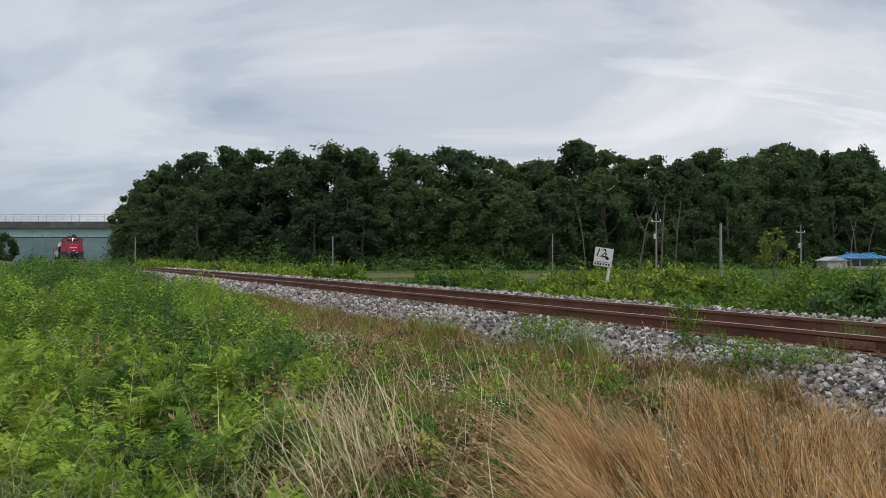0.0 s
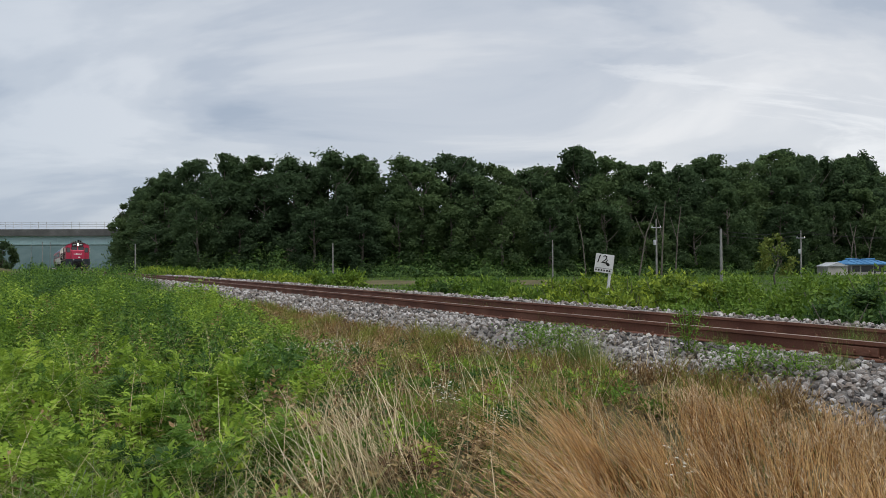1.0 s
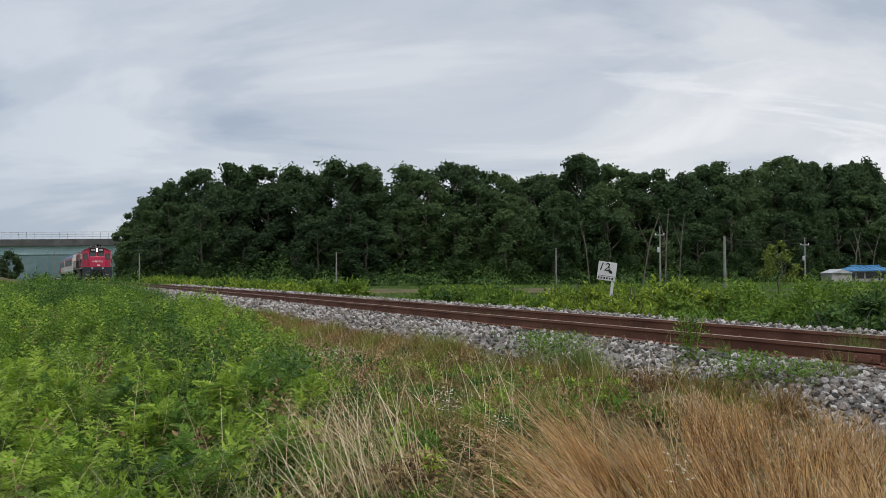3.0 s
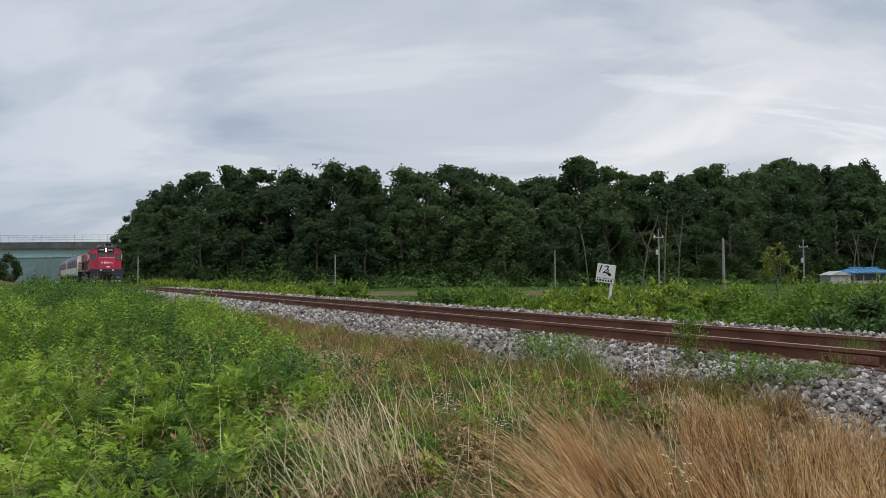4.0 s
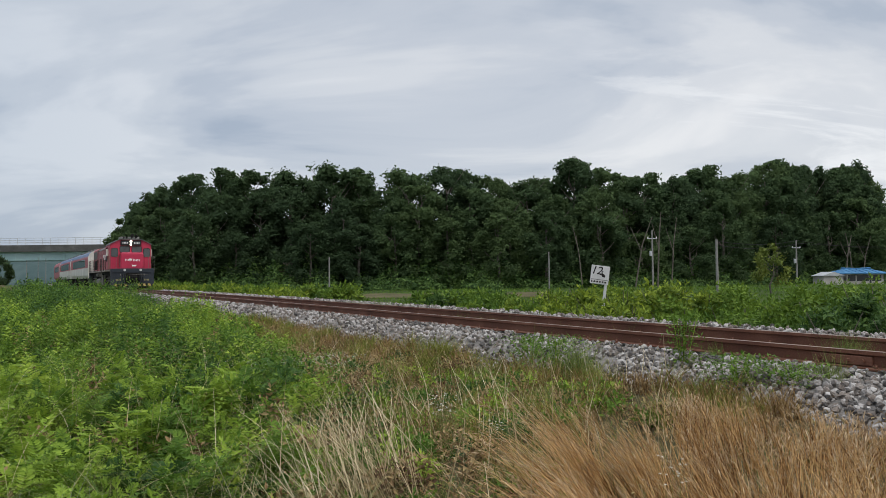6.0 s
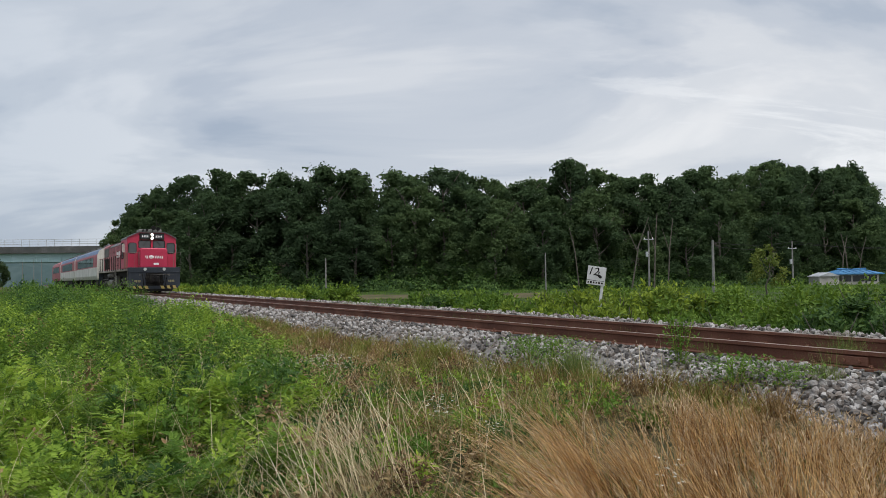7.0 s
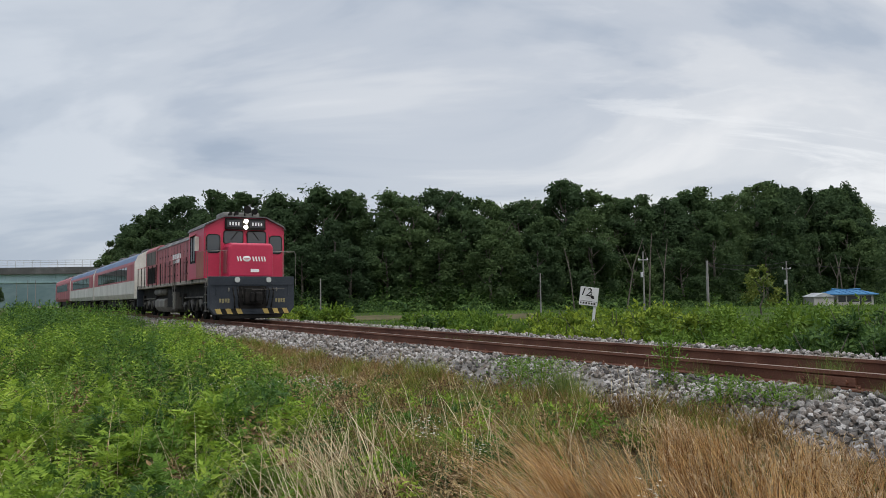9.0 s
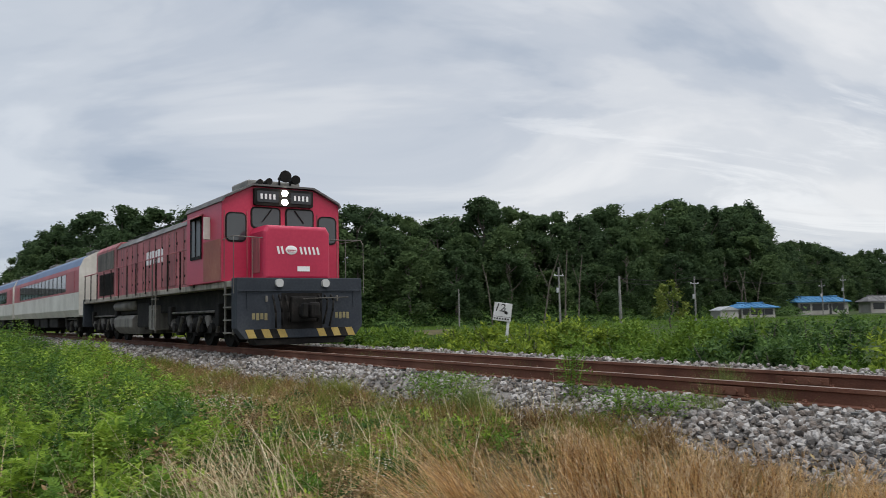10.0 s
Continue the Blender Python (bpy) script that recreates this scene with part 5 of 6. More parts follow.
young = tree("young_tree", 91, 1.35, 3.7, 0.7, 17, 9, 0.17, M_YOUNG, "slender young tree with yellow-green leaves")
young.location = (22.7, 55.0, -0.7)

# ---- weeds and grass on the near side ----
HEIGHT_S, HEIGHT_Z = [-6, 1, 5, 10, 16, 24, 32, 70, 140], [-0.45, -0.40, -0.30, -0.12, 0.06, 0.34, 0.57, 0.60, 0.62]


def lumps(x, y):
    return 0.5 * np.sin(x * 2.3 + 1.4 * np.sin(y * 1.7)) * np.sin(y * 2.1 + 1.1 * np.sin(x * 1.3 + 1)) + 0.5 * np.sin(x * 0.9 + y * 0.55 + 2 * np.sin(y * 0.4))


def canopy(x, y):
    """Height of the weeds above the ground."""
    s, n = sn(x, y)
    full = np.interp(s, HEIGHT_S, HEIGHT_Z) - np.interp(n, PROF_N, PROF_Z)
    return np.maximum(full, 0.1) * np.interp(n, [2.5, 3.1, 4.0, 5.2, 6.6, 7.6, 9.5, 14], [0.05, 0.28, 0.62, 1.0, 1.0, 0.88, 0.66, 0.4]).clip(0, 1 - 0.0 * s) * (1 + 0.9 * np.clip((s - 12) / 14, 0, 1) * np.clip((4.6 - n) / 1.5, 0, 1)) * (0.84 + 0.40 * lumps(x, y) + 0.16 * lumps(x * 3.1, y * 3.1))


def golden(x, y):
    """Where the dry golden grass stands: 1 inside, 0 outside, with a ragged edge."""
    return np.clip((x - 0.12 - 0.21 * (y - 2.6) + 0.16 * lumps(x * 1.7, y * 1.7)) / 0.25, 0, 1)


def leafy(x, y):
    """How green and leafy the growth is; the strip before the ballast is drier."""
    s, n = sn(x, y)
    edge = np.interp(y, [2.5, 4.5, 7, 10, 14, 20], [-0.35, -0.68, -0.95, -1.45, -2.5, -5.0])
    return np.clip((edge - x + 0.35 * lumps(x, y)) / 0.5, 0, 1)


def wedge(rng, k, d0, d1, a0, a1):
    """Points spread over a fan of the plan round the viewing place, even in area."""
    d = np.sqrt(rng.uniform(d0 ** 2, d1 ** 2, k))
    a = rng.uniform(a0, a1, k)
    return d * np.sin(a), d * np.cos(a)


def compound_leaves(rng, p, d, length):
    """Feathery leaves: pairs of leaflets along a drooping rib."""
    V, F, base = [], [], 0
    k = len(p)
    side, nrm = frames_from(d)
    nrm = np.where(nrm[:, 2:3] < 0, -nrm, nrm)
    for j in range(8):
        u = (j + 1.0) / 8.5
        c = p + d * (length * u)[:, None] - np.array([0, 0, 1.0]) * (length * 0.35 * u * u)[:, None]
        for sg in (-1, 1):
            dd = unit(side * sg + d * 0.45 + nrm * 0.15 + 0.12 * rng.normal(size=(k, 3)))
            v, f = leaf_cards(c, dd, np.cross(dd, nrm), length * 0.27 * (1 - 0.55 * u * u), length * 0.045, 0.15)
            V.append(v)
            F.append(f + base)
            base += len(v)
    return np.concatenate(V), np.concatenate(F)


def stuff(name, label, category, pieces, mat):
    V, F, base = [], [], 0
    for v, f in pieces:
        V.append(v)
        F.append(f + base)
        base += len(v)
    return tagged(new(name, mesh_from(name, np.concatenate(V), np.concatenate(F), mat)), label, category, kind="stuff")


def quads(pieces):
    return [(v, np.concatenate([f[:, :3], f[:, [0, 2, 3]]])) for v, f in pieces]


def plants(rng, k, d0, d1, a0, a1, r0, r1):
    """Places, radii and heights of rounded weed plants on the green part of the bank."""
    x, y = wedge(rng, k, d0, d1, a0, a1)
    s, n = sn(x, y)
    ok = (rng.random(k) < leafy(x, y)) & (n > 2.9) & (n < 26)
    x, y = x[ok], y[ok]
    k = len(x)
    r = rng.uniform(r0, r1, k)
    h = canopy(x, y) * rng.choice([0.45, 0.75, 0.95, 1.1], k) * rng.uniform(0.9, 1.1, k)
    return x, y, r, np.maximum(h, 0.16)


def shoots(rng, x, y, r, h, per, size, leaves):
    """Upright leafy shoots over rounded plants."""
    t, q, o = domes(rng, x, y, ground_z(x, y) + h * 0.25, r, h * 0.75, per)
    k = len(q)
    axis = unit(o * np.array([0.7, 0.7, 0.5]) + np.array([0, 0, 0.55]) + 0.3 * rng.normal(size=(k, 3)))
    a, nb = frames_from(axis)
    ln = size * rng.uniform(0.7, 1.35, k)
    V, F, at = [], [], 0
    for j in range(leaves):
        u = j / max(leaves - 1, 1)
        an = 2.4 * j + rng.uniform(0, 1, k)
        d = unit((a * np.cos(an)[:, None] + nb * np.sin(an)[:, None]) * (1.0 - 0.5 * u) + axis * (0.2 + 0.6 * u) + np.array([0, 0, -0.12]) + 0.12 * rng.normal(size=(k, 3)))
        v, f = leaf_cards(q + axis * (ln * 1.6 * (u - 0.6))[:, None], d, unit(np.cross(d, axis) + 1e-4), ln * (1.1 - 0.45 * u), ln * (0.2 - 0.06 * u), 0.2)
        V.append(v)
        F.append(f + at)
        at += len(v)
    return np.concatenate(V), np.concatenate(F)


def build_weeds():
    rng = np.random.default_rng(21)
    heaps = {"bright": [], "mid": [], "dark": [], "dry": []}
    # feathery plants close by
    x, y, r, h = plants(rng, 300, 2.2, 9.5, radians(-42), radians(6), 0.16, 0.36)
    kind = rng.random(len(x)) + 0.25 * lumps(x * 0.8, y * 0.8)
    for key, lo, hi in (("bright", 0.40, 9), ("mid", 0.10, 0.40), ("dark", -9, 0.10)):
        ok = (kind >= lo) & (kind < hi)
        t, p, o = domes(rng, x[ok], y[ok], (ground_z(x, y) + h * 0.2)[ok], r[ok], (h * 0.8)[ok], 52)
        k = len(p)
        d = unit(o * np.array([1.0, 1.0, 0.55]) + np.array([0, 0, 0.12]) + 0.38 * rng.normal(size=(k, 3)))
        ln = rng.uniform(0.13, 0.27, k)
        heaps[key].append(compound_leaves(rng, p - d * (ln * 0.55)[:, None], d, ln))
    # broad-leaved plants, near and then further off
    for k, d0, d1, r0, r1, per, size, leaves in ((110, 2.4, 9, 0.16, 0.30, 34, 0.075, 7), (560, 8.5, 20, 0.28, 0.62, 62, 0.08, 5), (900, 18, 48, 0.5, 1.1, 48, 0.115, 4), (620, 45, 112, 0.8, 1.8, 22, 0.36, 4)):
        x, y, r, h = plants(rng, k, d0, d1, radians(-44), radians(5), r0, r1)
        kind = rng.random(len(x)) + 0.3 * lumps(x * 0.5, y * 0.5)
        for key, lo, hi in (("bright", 0.6 if d1 < 10 else 0.97, 9), ("mid", 0.2 if d1 < 10 else 0.36, 0.6 if d1 < 10 else 0.97), ("dark", -9, 0.2 if d1 < 10 else 0.36)):
            ok = (kind >= lo) & (kind < hi)
            heaps[key].append(shoots(rng, x[ok], y[ok], r[ok], h[ok], per, size, leaves))
    # single low plants scattered through the withered growth
    x, y = wedge(rng, 330, 3.4, 11.5, radians(-16), radians(17))
    st, n = sn(x, y)
    ok = (n > 2.9) & (golden(x, y) * (y < 6.2) < 0.5) & (leafy(x, y) < 0.7)
    x, y = x[ok], y[ok]
    r, h = rng.uniform(0.09, 0.24, len(x)), np.maximum(canopy(x, y), 0.16) * rng.uniform(0.55, 1.1, len(x))
    kind = rng.random(len(x)) + 0.2 * lumps(x * 1.4, y * 1.4)
    for key, lo, hi in (("bright", 0.78, 9), ("mid", 0.45, 0.78), ("dark", 0.28, 0.45), ("dry", -9, 0.28)):
        ok = (kind >= lo) & (kind < hi)
        heaps[key].append(shoots(rng, x[ok], y[ok], r[ok], h[ok], 24, 0.062, 6))
    # a few withered plants among the green ones
    x, y, r, h = plants(rng, 150, 2.6, 22, radians(-42), radians(2), 0.1, 0.26)
    heaps["dry"].append(shoots(rng, x, y, r, h * 0.9, 20, 0.075, 5))
    names = {"bright": ("bright_weeds", "bright green weeds with feathery leaves on the railway bank", M_GREEN), "mid": ("leafy_weeds", "green leafy weeds on the railway bank", M_WEED), "dark": ("dark_weeds", "dark green rank weeds on the railway bank", M_WEEDDARK), "dry": ("dead_weeds", "dead brown leafy weeds among the green ones", M_BROWN)}
    for key, (name, label, mat) in names.items():
        stuff(name, label, "weeds", heaps[key], mat)
    # long pale grass drooping over the weeds close by
    x, y = wedge(rng, 1500, 2.7, 5.6, radians(-38), radians(-5))
    k = len(x)
    ang = rng.uniform(0, 6.28, k)
    d = unit(np.stack([0.5 * np.cos(ang), 0.5 * np.sin(ang), np.ones(k)], 1))
    bend = np.stack([np.cos(ang), np.sin(ang), -0.9 * np.ones(k)], 1) * rng.uniform(0.2, 0.6, k)[:, None]
    at = np.stack([x, y, ground_z(x, y) + canopy(x, y) * 0.45], 1)
    pale = blades(at, d, bend, rng.uniform(0.25, 0.5, k), rng.uniform(0.0018, 0.004, k), 4)
    stuff("pale_grass", "long pale grass drooping over the weeds", "grass", quads([pale]), M_PALEGRASS)
    # low leaves in the shade below, so that no bare soil shows between the plants; their darker green deepens the shade
    # of the gaps
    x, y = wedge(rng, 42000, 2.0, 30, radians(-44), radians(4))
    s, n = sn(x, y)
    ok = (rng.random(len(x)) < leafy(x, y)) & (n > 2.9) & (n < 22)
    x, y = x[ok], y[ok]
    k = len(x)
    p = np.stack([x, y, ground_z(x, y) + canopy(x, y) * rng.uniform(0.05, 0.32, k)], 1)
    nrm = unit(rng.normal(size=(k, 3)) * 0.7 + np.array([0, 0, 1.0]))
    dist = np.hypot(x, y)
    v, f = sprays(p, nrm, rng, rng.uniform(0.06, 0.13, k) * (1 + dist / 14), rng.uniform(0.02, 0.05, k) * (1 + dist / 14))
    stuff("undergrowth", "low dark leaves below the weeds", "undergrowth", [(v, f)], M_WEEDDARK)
    # grass among them, in clumps that arch outwards
    out = []
    for clumps, each, d0, d1, w in ((190, 60, 2.4, 9, 0.0046), (240, 44, 8, 24, 0.008)):
        cx, cy = wedge(rng, clumps, d0, d1, radians(-42), radians(26))
        s, n = sn(cx, cy)
        ok = (n > 2.7) & (golden(cx, cy) < 0.5)
        cx, cy = cx[ok], cy[ok]
        t = np.repeat(np.arange(len(cx)), each)
        k = len(t)
        x, y = cx[t] + 0.07 * rng.normal(size=k), cy[t] + 0.07 * rng.normal(size=k)
        p = np.stack([x, y, ground_z(x, y)], 1)
        ang = rng.uniform(0, 6.28, k)
        d = unit(np.stack([0.3 * np.cos(ang), 0.3 * np.sin(ang), np.ones(k)], 1) + 0.15 * rng.normal(size=(k, 3)))
        bend = np.stack([np.cos(ang), np.sin(ang), -0.8 * np.ones(k)], 1) * rng.uniform(0.15, 0.65, k)[:, None]
        tall = rng.uniform(0.85, 1.3, len(cx))[t]
        out.append(blades(p, d, bend, np.maximum(canopy(x, y), 0.2) * tall * rng.uniform(0.7, 1.15, k), np.full(k, w), 4))
    stuff("green_grass", "long green grass among the weeds", "grass", quads(out), M_BLADE)


build_weeds()


def build_sprigs():
    """Single leafy shoots that stand above the mass of weeds."""
    rng = np.random.default_rng(44)
    x, y = wedge(rng, 620, 2.6, 26, radians(-42), radians(2))
    s, n = sn(x, y)
    ok = (rng.random(len(x)) < leafy(x, y)) & (n > 3.0) & (n < 14)
    x, y = x[ok], y[ok]
    k = len(x)
    base = np.stack([x, y, ground_z(x, y) + canopy(x, y) * 0.55], 1)
    h = np.maximum(canopy(x, y), 0.3) * rng.uniform(0.45, 0.75, k)
    tilt = 0.25 * rng.normal(size=(k, 2))
    V, F, at = [], [], 0
    for j in range(22):
        u = (j + 1) / 22
        p = base + np.stack([tilt[:, 0] * h * u, tilt[:, 1] * h * u, h * u], 1)
        an = 2.4 * j + rng.uniform(0, 1, k)
        d = unit(np.stack([np.cos(an), np.sin(an), np.full(k, 0.55 - 0.5 * (1 - u))], 1) + 0.15 * rng.normal(size=(k, 3)))
        a, _ = frames_from(d)
        ln = (0.05 + 0.012 * np.sqrt(x * x + y * y) ** 0.8) * (1.25 - 0.75 * u)
        v, f = leaf_cards(p, d, a, ln, ln * 0.22)
        V.append(v)
        F.append(f + at)
        at += len(v)
    stuff("weed_shoots", "leafy green shoots standing above the weeds", "weeds", [(np.concatenate(V), np.concatenate(F))], M_GREEN)


build_sprigs()


def build_dry_grass():
    rng = np.random.default_rng(33)
    out = []
    # standing golden grass: tufts that lean their own ways
    tx, ty = wedge(rng, 820, 2.0, 8.2, radians(-8), radians(46))
    s, n = sn(tx, ty)
    ok = (rng.random(len(tx)) < golden(tx, ty)) & (lumps(tx * 3.3, ty * 3.3 + 1) > -0.36) & (n > 2.65) & (ty < 6.0 + 0.5 * lumps(tx * 2, ty))
    tx, ty = tx[ok], ty[ok]
    each = 58
    t = np.repeat(np.arange(len(tx)), each)
    k = len(t)
    x, y = tx[t] + 0.055 * rng.normal(size=k), ty[t] + 0.055 * rng.normal(size=k)
    s, n = sn(x, y)
    z = ground_z(x, y)
    tl = rng.uniform(0.4, 1.3, len(tx))
    top = np.interp(n, [2.6, 3.4, 5.5, 8], [-0.34, -0.12, -0.06, -0.16])
    ln = np.maximum(top - z, 0.15) * tl[t] * rng.uniform(0.55, 1.25, k)
    tlean = np.interp(tx, [-0.5, 0.9, 1.7, 3.2], [-0.85, -0.55, -0.2, 0.12]) + 0.16 * lumps(tx * 2.1, ty * 2.1) + 0.13 * rng.normal(size=len(tx))
    lean = tlean[t]
    d = unit(np.stack([lean * rng.uniform(0.5, 1.0, k) + 0.09 * rng.normal(size=k), 0.13 * rng.normal(size=k), np.ones(k)], 1))
    bend = np.stack([lean * rng.uniform(0.3, 1.1, k) + 0.10 * rng.normal(size=k), 0.13 * rng.normal(size=k), -0.25 * np.ones(k)], 1) * 0.7
    p = np.stack([x, y, z], 1)
    out.append(blades(p, d, bend, ln, rng.uniform(0.0016, 0.0044, k), 4))
    stuff("dry_grass", "dry golden grass standing in thick tufts", "grass", quads(out), M_GOLD)
    # feathery heads near the tips
    hk = np.where(rng.random(k) < 0.24)[0]
    heads = []
    for j in range(6):
        u = 0.74 + 0.05 * j
        c = p[hk] + d[hk] * (ln[hk] * u)[:, None] + bend[hk] * (ln[hk] * u * u)[:, None]
        dd = unit(d[hk] + 1.6 * bend[hk] + 0.25 * rng.normal(size=(len(hk), 3)))
        a, _ = frames_from(dd)
        heads.append(leaf_cards(c, dd, a, rng.uniform(0.03, 0.06, len(hk)), rng.uniform(0.002, 0.004, len(hk))))
    stuff("seed_heads", "pale feathery seed heads of the dry grass", "grass", heads, M_SEED)
    # withered stems and low brown growth before the ballast
    x, y = wedge(rng, 27000, 2.4, 22, radians(-24), radians(40))
    s, n = sn(x, y)
    ok = (n > 2.35 + 0.25 * lumps(x * 2, y * 2)) & (n < 7) & (rng.random(len(x)) < (1 - leafy(x, y)) * (1 - 0.6 * golden(x, y) * (y < 5.8)) + 0.12)
    x, y = x[ok], y[ok]
    k = len(x)
    p = np.stack([x, y, ground_z(x, y)], 1)
    d = unit(np.stack([0.4 * rng.normal(size=k), 0.4 * rng.normal(size=k), np.ones(k)], 1))
    bend = 0.3 * rng.normal(size=(k, 3)) * np.array([1, 1, 0.4])
    b1 = blades(p, d, bend, np.maximum(canopy(x, y) * 0.8, 0.14) * rng.uniform(0.6, 1.3, k), rng.uniform(0.0015, 0.004, k))
    m = rng.integers(0, k, 26000)
    q = p[m] + np.stack([0.06 * rng.normal(size=len(m)), 0.06 * rng.normal(size=len(m)), np.maximum(canopy(x[m], y[m]) * 0.8, 0.12) * rng.random(len(m))], 1)
    dd = unit(rng.normal(size=(len(m), 3)) + np.array([0, 0, 0.3]))
    a, _ = frames_from(dd)
    stuff("withered_weeds", "low withered brown weeds before the ballast", "weeds", quads([b1]) + [leaf_cards(q, dd, a, rng.uniform(0.02, 0.07, len(m)), rng.uniform(0.004, 0.013, len(m)))], M_BROWN)
    # pale bent straws lying over the weeds
    k = 320
    x, y = wedge(rng, k, 3.0, 8.0, radians(-20), radians(8))
    cl = rng.random(k) < 0.62
    y[cl] = 4.4 + 0.7 * np.abs(rng.normal(size=cl.sum()))
    x[cl] = -0.42 + 0.17 * rng.normal(size=cl.sum())
    p = np.stack([x, y, ground_z(x, y) + 0.05], 1)
    d = unit(np.stack([np.where(cl, -0.40, -0.1) + 0.28 * rng.normal(size=k), 0.25 * rng.normal(size=k), np.ones(k)], 1))
    bend = np.stack([0.16 * rng.normal(size=k) - 0.05, 0.16 * rng.normal(size=k), -0.1 * np.ones(k)], 1)
    b = blades(p, d, bend, rng.uniform(0.4, 0.85, k), rng.uniform(0.0026, 0.0058, k), 4)
    k = 150
    x, y = wedge(rng, k, 5.5, 9.5, radians(-9), radians(16))
    p = np.stack([x, y, ground_z(x, y)], 1)
    d = unit(np.stack([-0.05 + 0.22 * rng.normal(size=k), 0.2 * rng.normal(size=k), np.ones(k)], 1))
    b3 = blades(p, d, 0.06 * rng.normal(size=(k, 3)), rng.uniform(0.2, 0.52, k), rng.uniform(0.003, 0.006, k), 2)
    k = 300
    x, y = wedge(rng, k, 2.6, 11, radians(-36), radians(-4))
    p = np.stack([x, y, ground_z(x, y) + 0.2], 1)
    d = unit(np.stack([0.3 * rng.normal(size=k), 0.3 * rng.normal(size=k), np.ones(k)], 1))
    bend = np.stack([0.3 * rng.normal(size=k), 0.3 * rng.normal(size=k), -0.2 * np.ones(k)], 1)
    b2 = blades(p, d, bend, canopy(x, y) * rng.uniform(0.9, 1.5, k), rng.uniform(0.0016, 0.003, k), 5)
    stuff("straw_stalks", "pale bent straws leaning out of the weeds", "grass", quads([b, b2, b3]), M_STRAW)
    # low tufts along the foot of the ballast, some still green and some rusty brown
    for name, label, share, mat in (("yellow_grass", "tufts of yellow-green grass along the foot of the ballast", 360, M_YGRASS), ("brown_grass", "tufts of rusty brown grass along the foot of the ballast", 330, M_RUSTGRASS)):
        cs, cn = 0.5 + 25 * rng.random(share) ** 1.3, 2.45 + 2.6 * rng.random(share) ** 1.4
        cx, cy = xy(cs, cn)
        ok = (golden(cx, cy) * (cy < 6.2) < 0.5) & (leafy(cx, cy) < 0.6)
        cx, cy, cs = cx[ok], cy[ok], cs[ok]
        t = np.repeat(np.arange(len(cx)), 46)
        k = len(t)
        x, y = cx[t] + 0.07 * rng.normal(size=k), cy[t] + 0.07 * rng.normal(size=k)
        ang = rng.uniform(0, 6.28, k)
        d = unit(np.stack([0.3 * np.cos(ang), 0.3 * np.sin(ang), np.ones(k)], 1) + 0.15 * rng.normal(size=(k, 3)))
        bend = np.stack([np.cos(ang), np.sin(ang), -0.5 * np.ones(k)], 1) * rng.uniform(0.1, 0.5, k)[:, None]
        tall = rng.uniform(0.14, 0.36, len(cx))[t]
        stuff(name, label, "grass", quads([blades(np.stack([x, y, ground_z(x, y)], 1), d, bend, tall * rng.uniform(0.6, 1.2, k), 0.0025 + 0.00022 * cs[t], 3)]), mat)
    # upright dry stems along the foot of the ballast
    ss, nn = rng.uniform(2, 15, 260), rng.uniform(2.5, 4.8, 260)
    x, y = xy(ss, nn)
    k = len(x)
    p = np.stack([x, y, ground_z(x, y)], 1)
    d = unit(np.stack([0.22 * rng.normal(size=k), 0.22 * rng.normal(size=k), np.ones(k)], 1))
    stuff("dry_stems", "upright dry stems at the foot of the ballast", "weeds", quads([blades(p, d, 0.2 * rng.normal(size=(k, 3)), rng.uniform(0.2, 0.5, k), rng.uniform(0.0015, 0.0032, k), 3)]), M_STRAW)
    # grey dead twigs, low beside the viewing place
    k = 320
    x, y = -1.56 + 0.09 * rng.normal(size=k), 3.15 + 0.14 * rng.normal(size=k)
    p = np.stack([x, y, ground_z(x, y) + 0.3 + 0.15 * rng.random(k)], 1)
    d = unit(np.stack([0.8 * rng.normal(size=k), 0.5 * rng.normal(size=k), 0.9 * np.ones(k)], 1))
    stuff("dead_twigs", "tangle of grey dead twigs in the weeds", "twigs", quads([blades(p, d, 0.5 * rng.normal(size=(k, 3)), rng.uniform(0.10, 0.24, k), rng.uniform(0.001, 0.0022, k))]), M_CONC)


build_dry_grass()


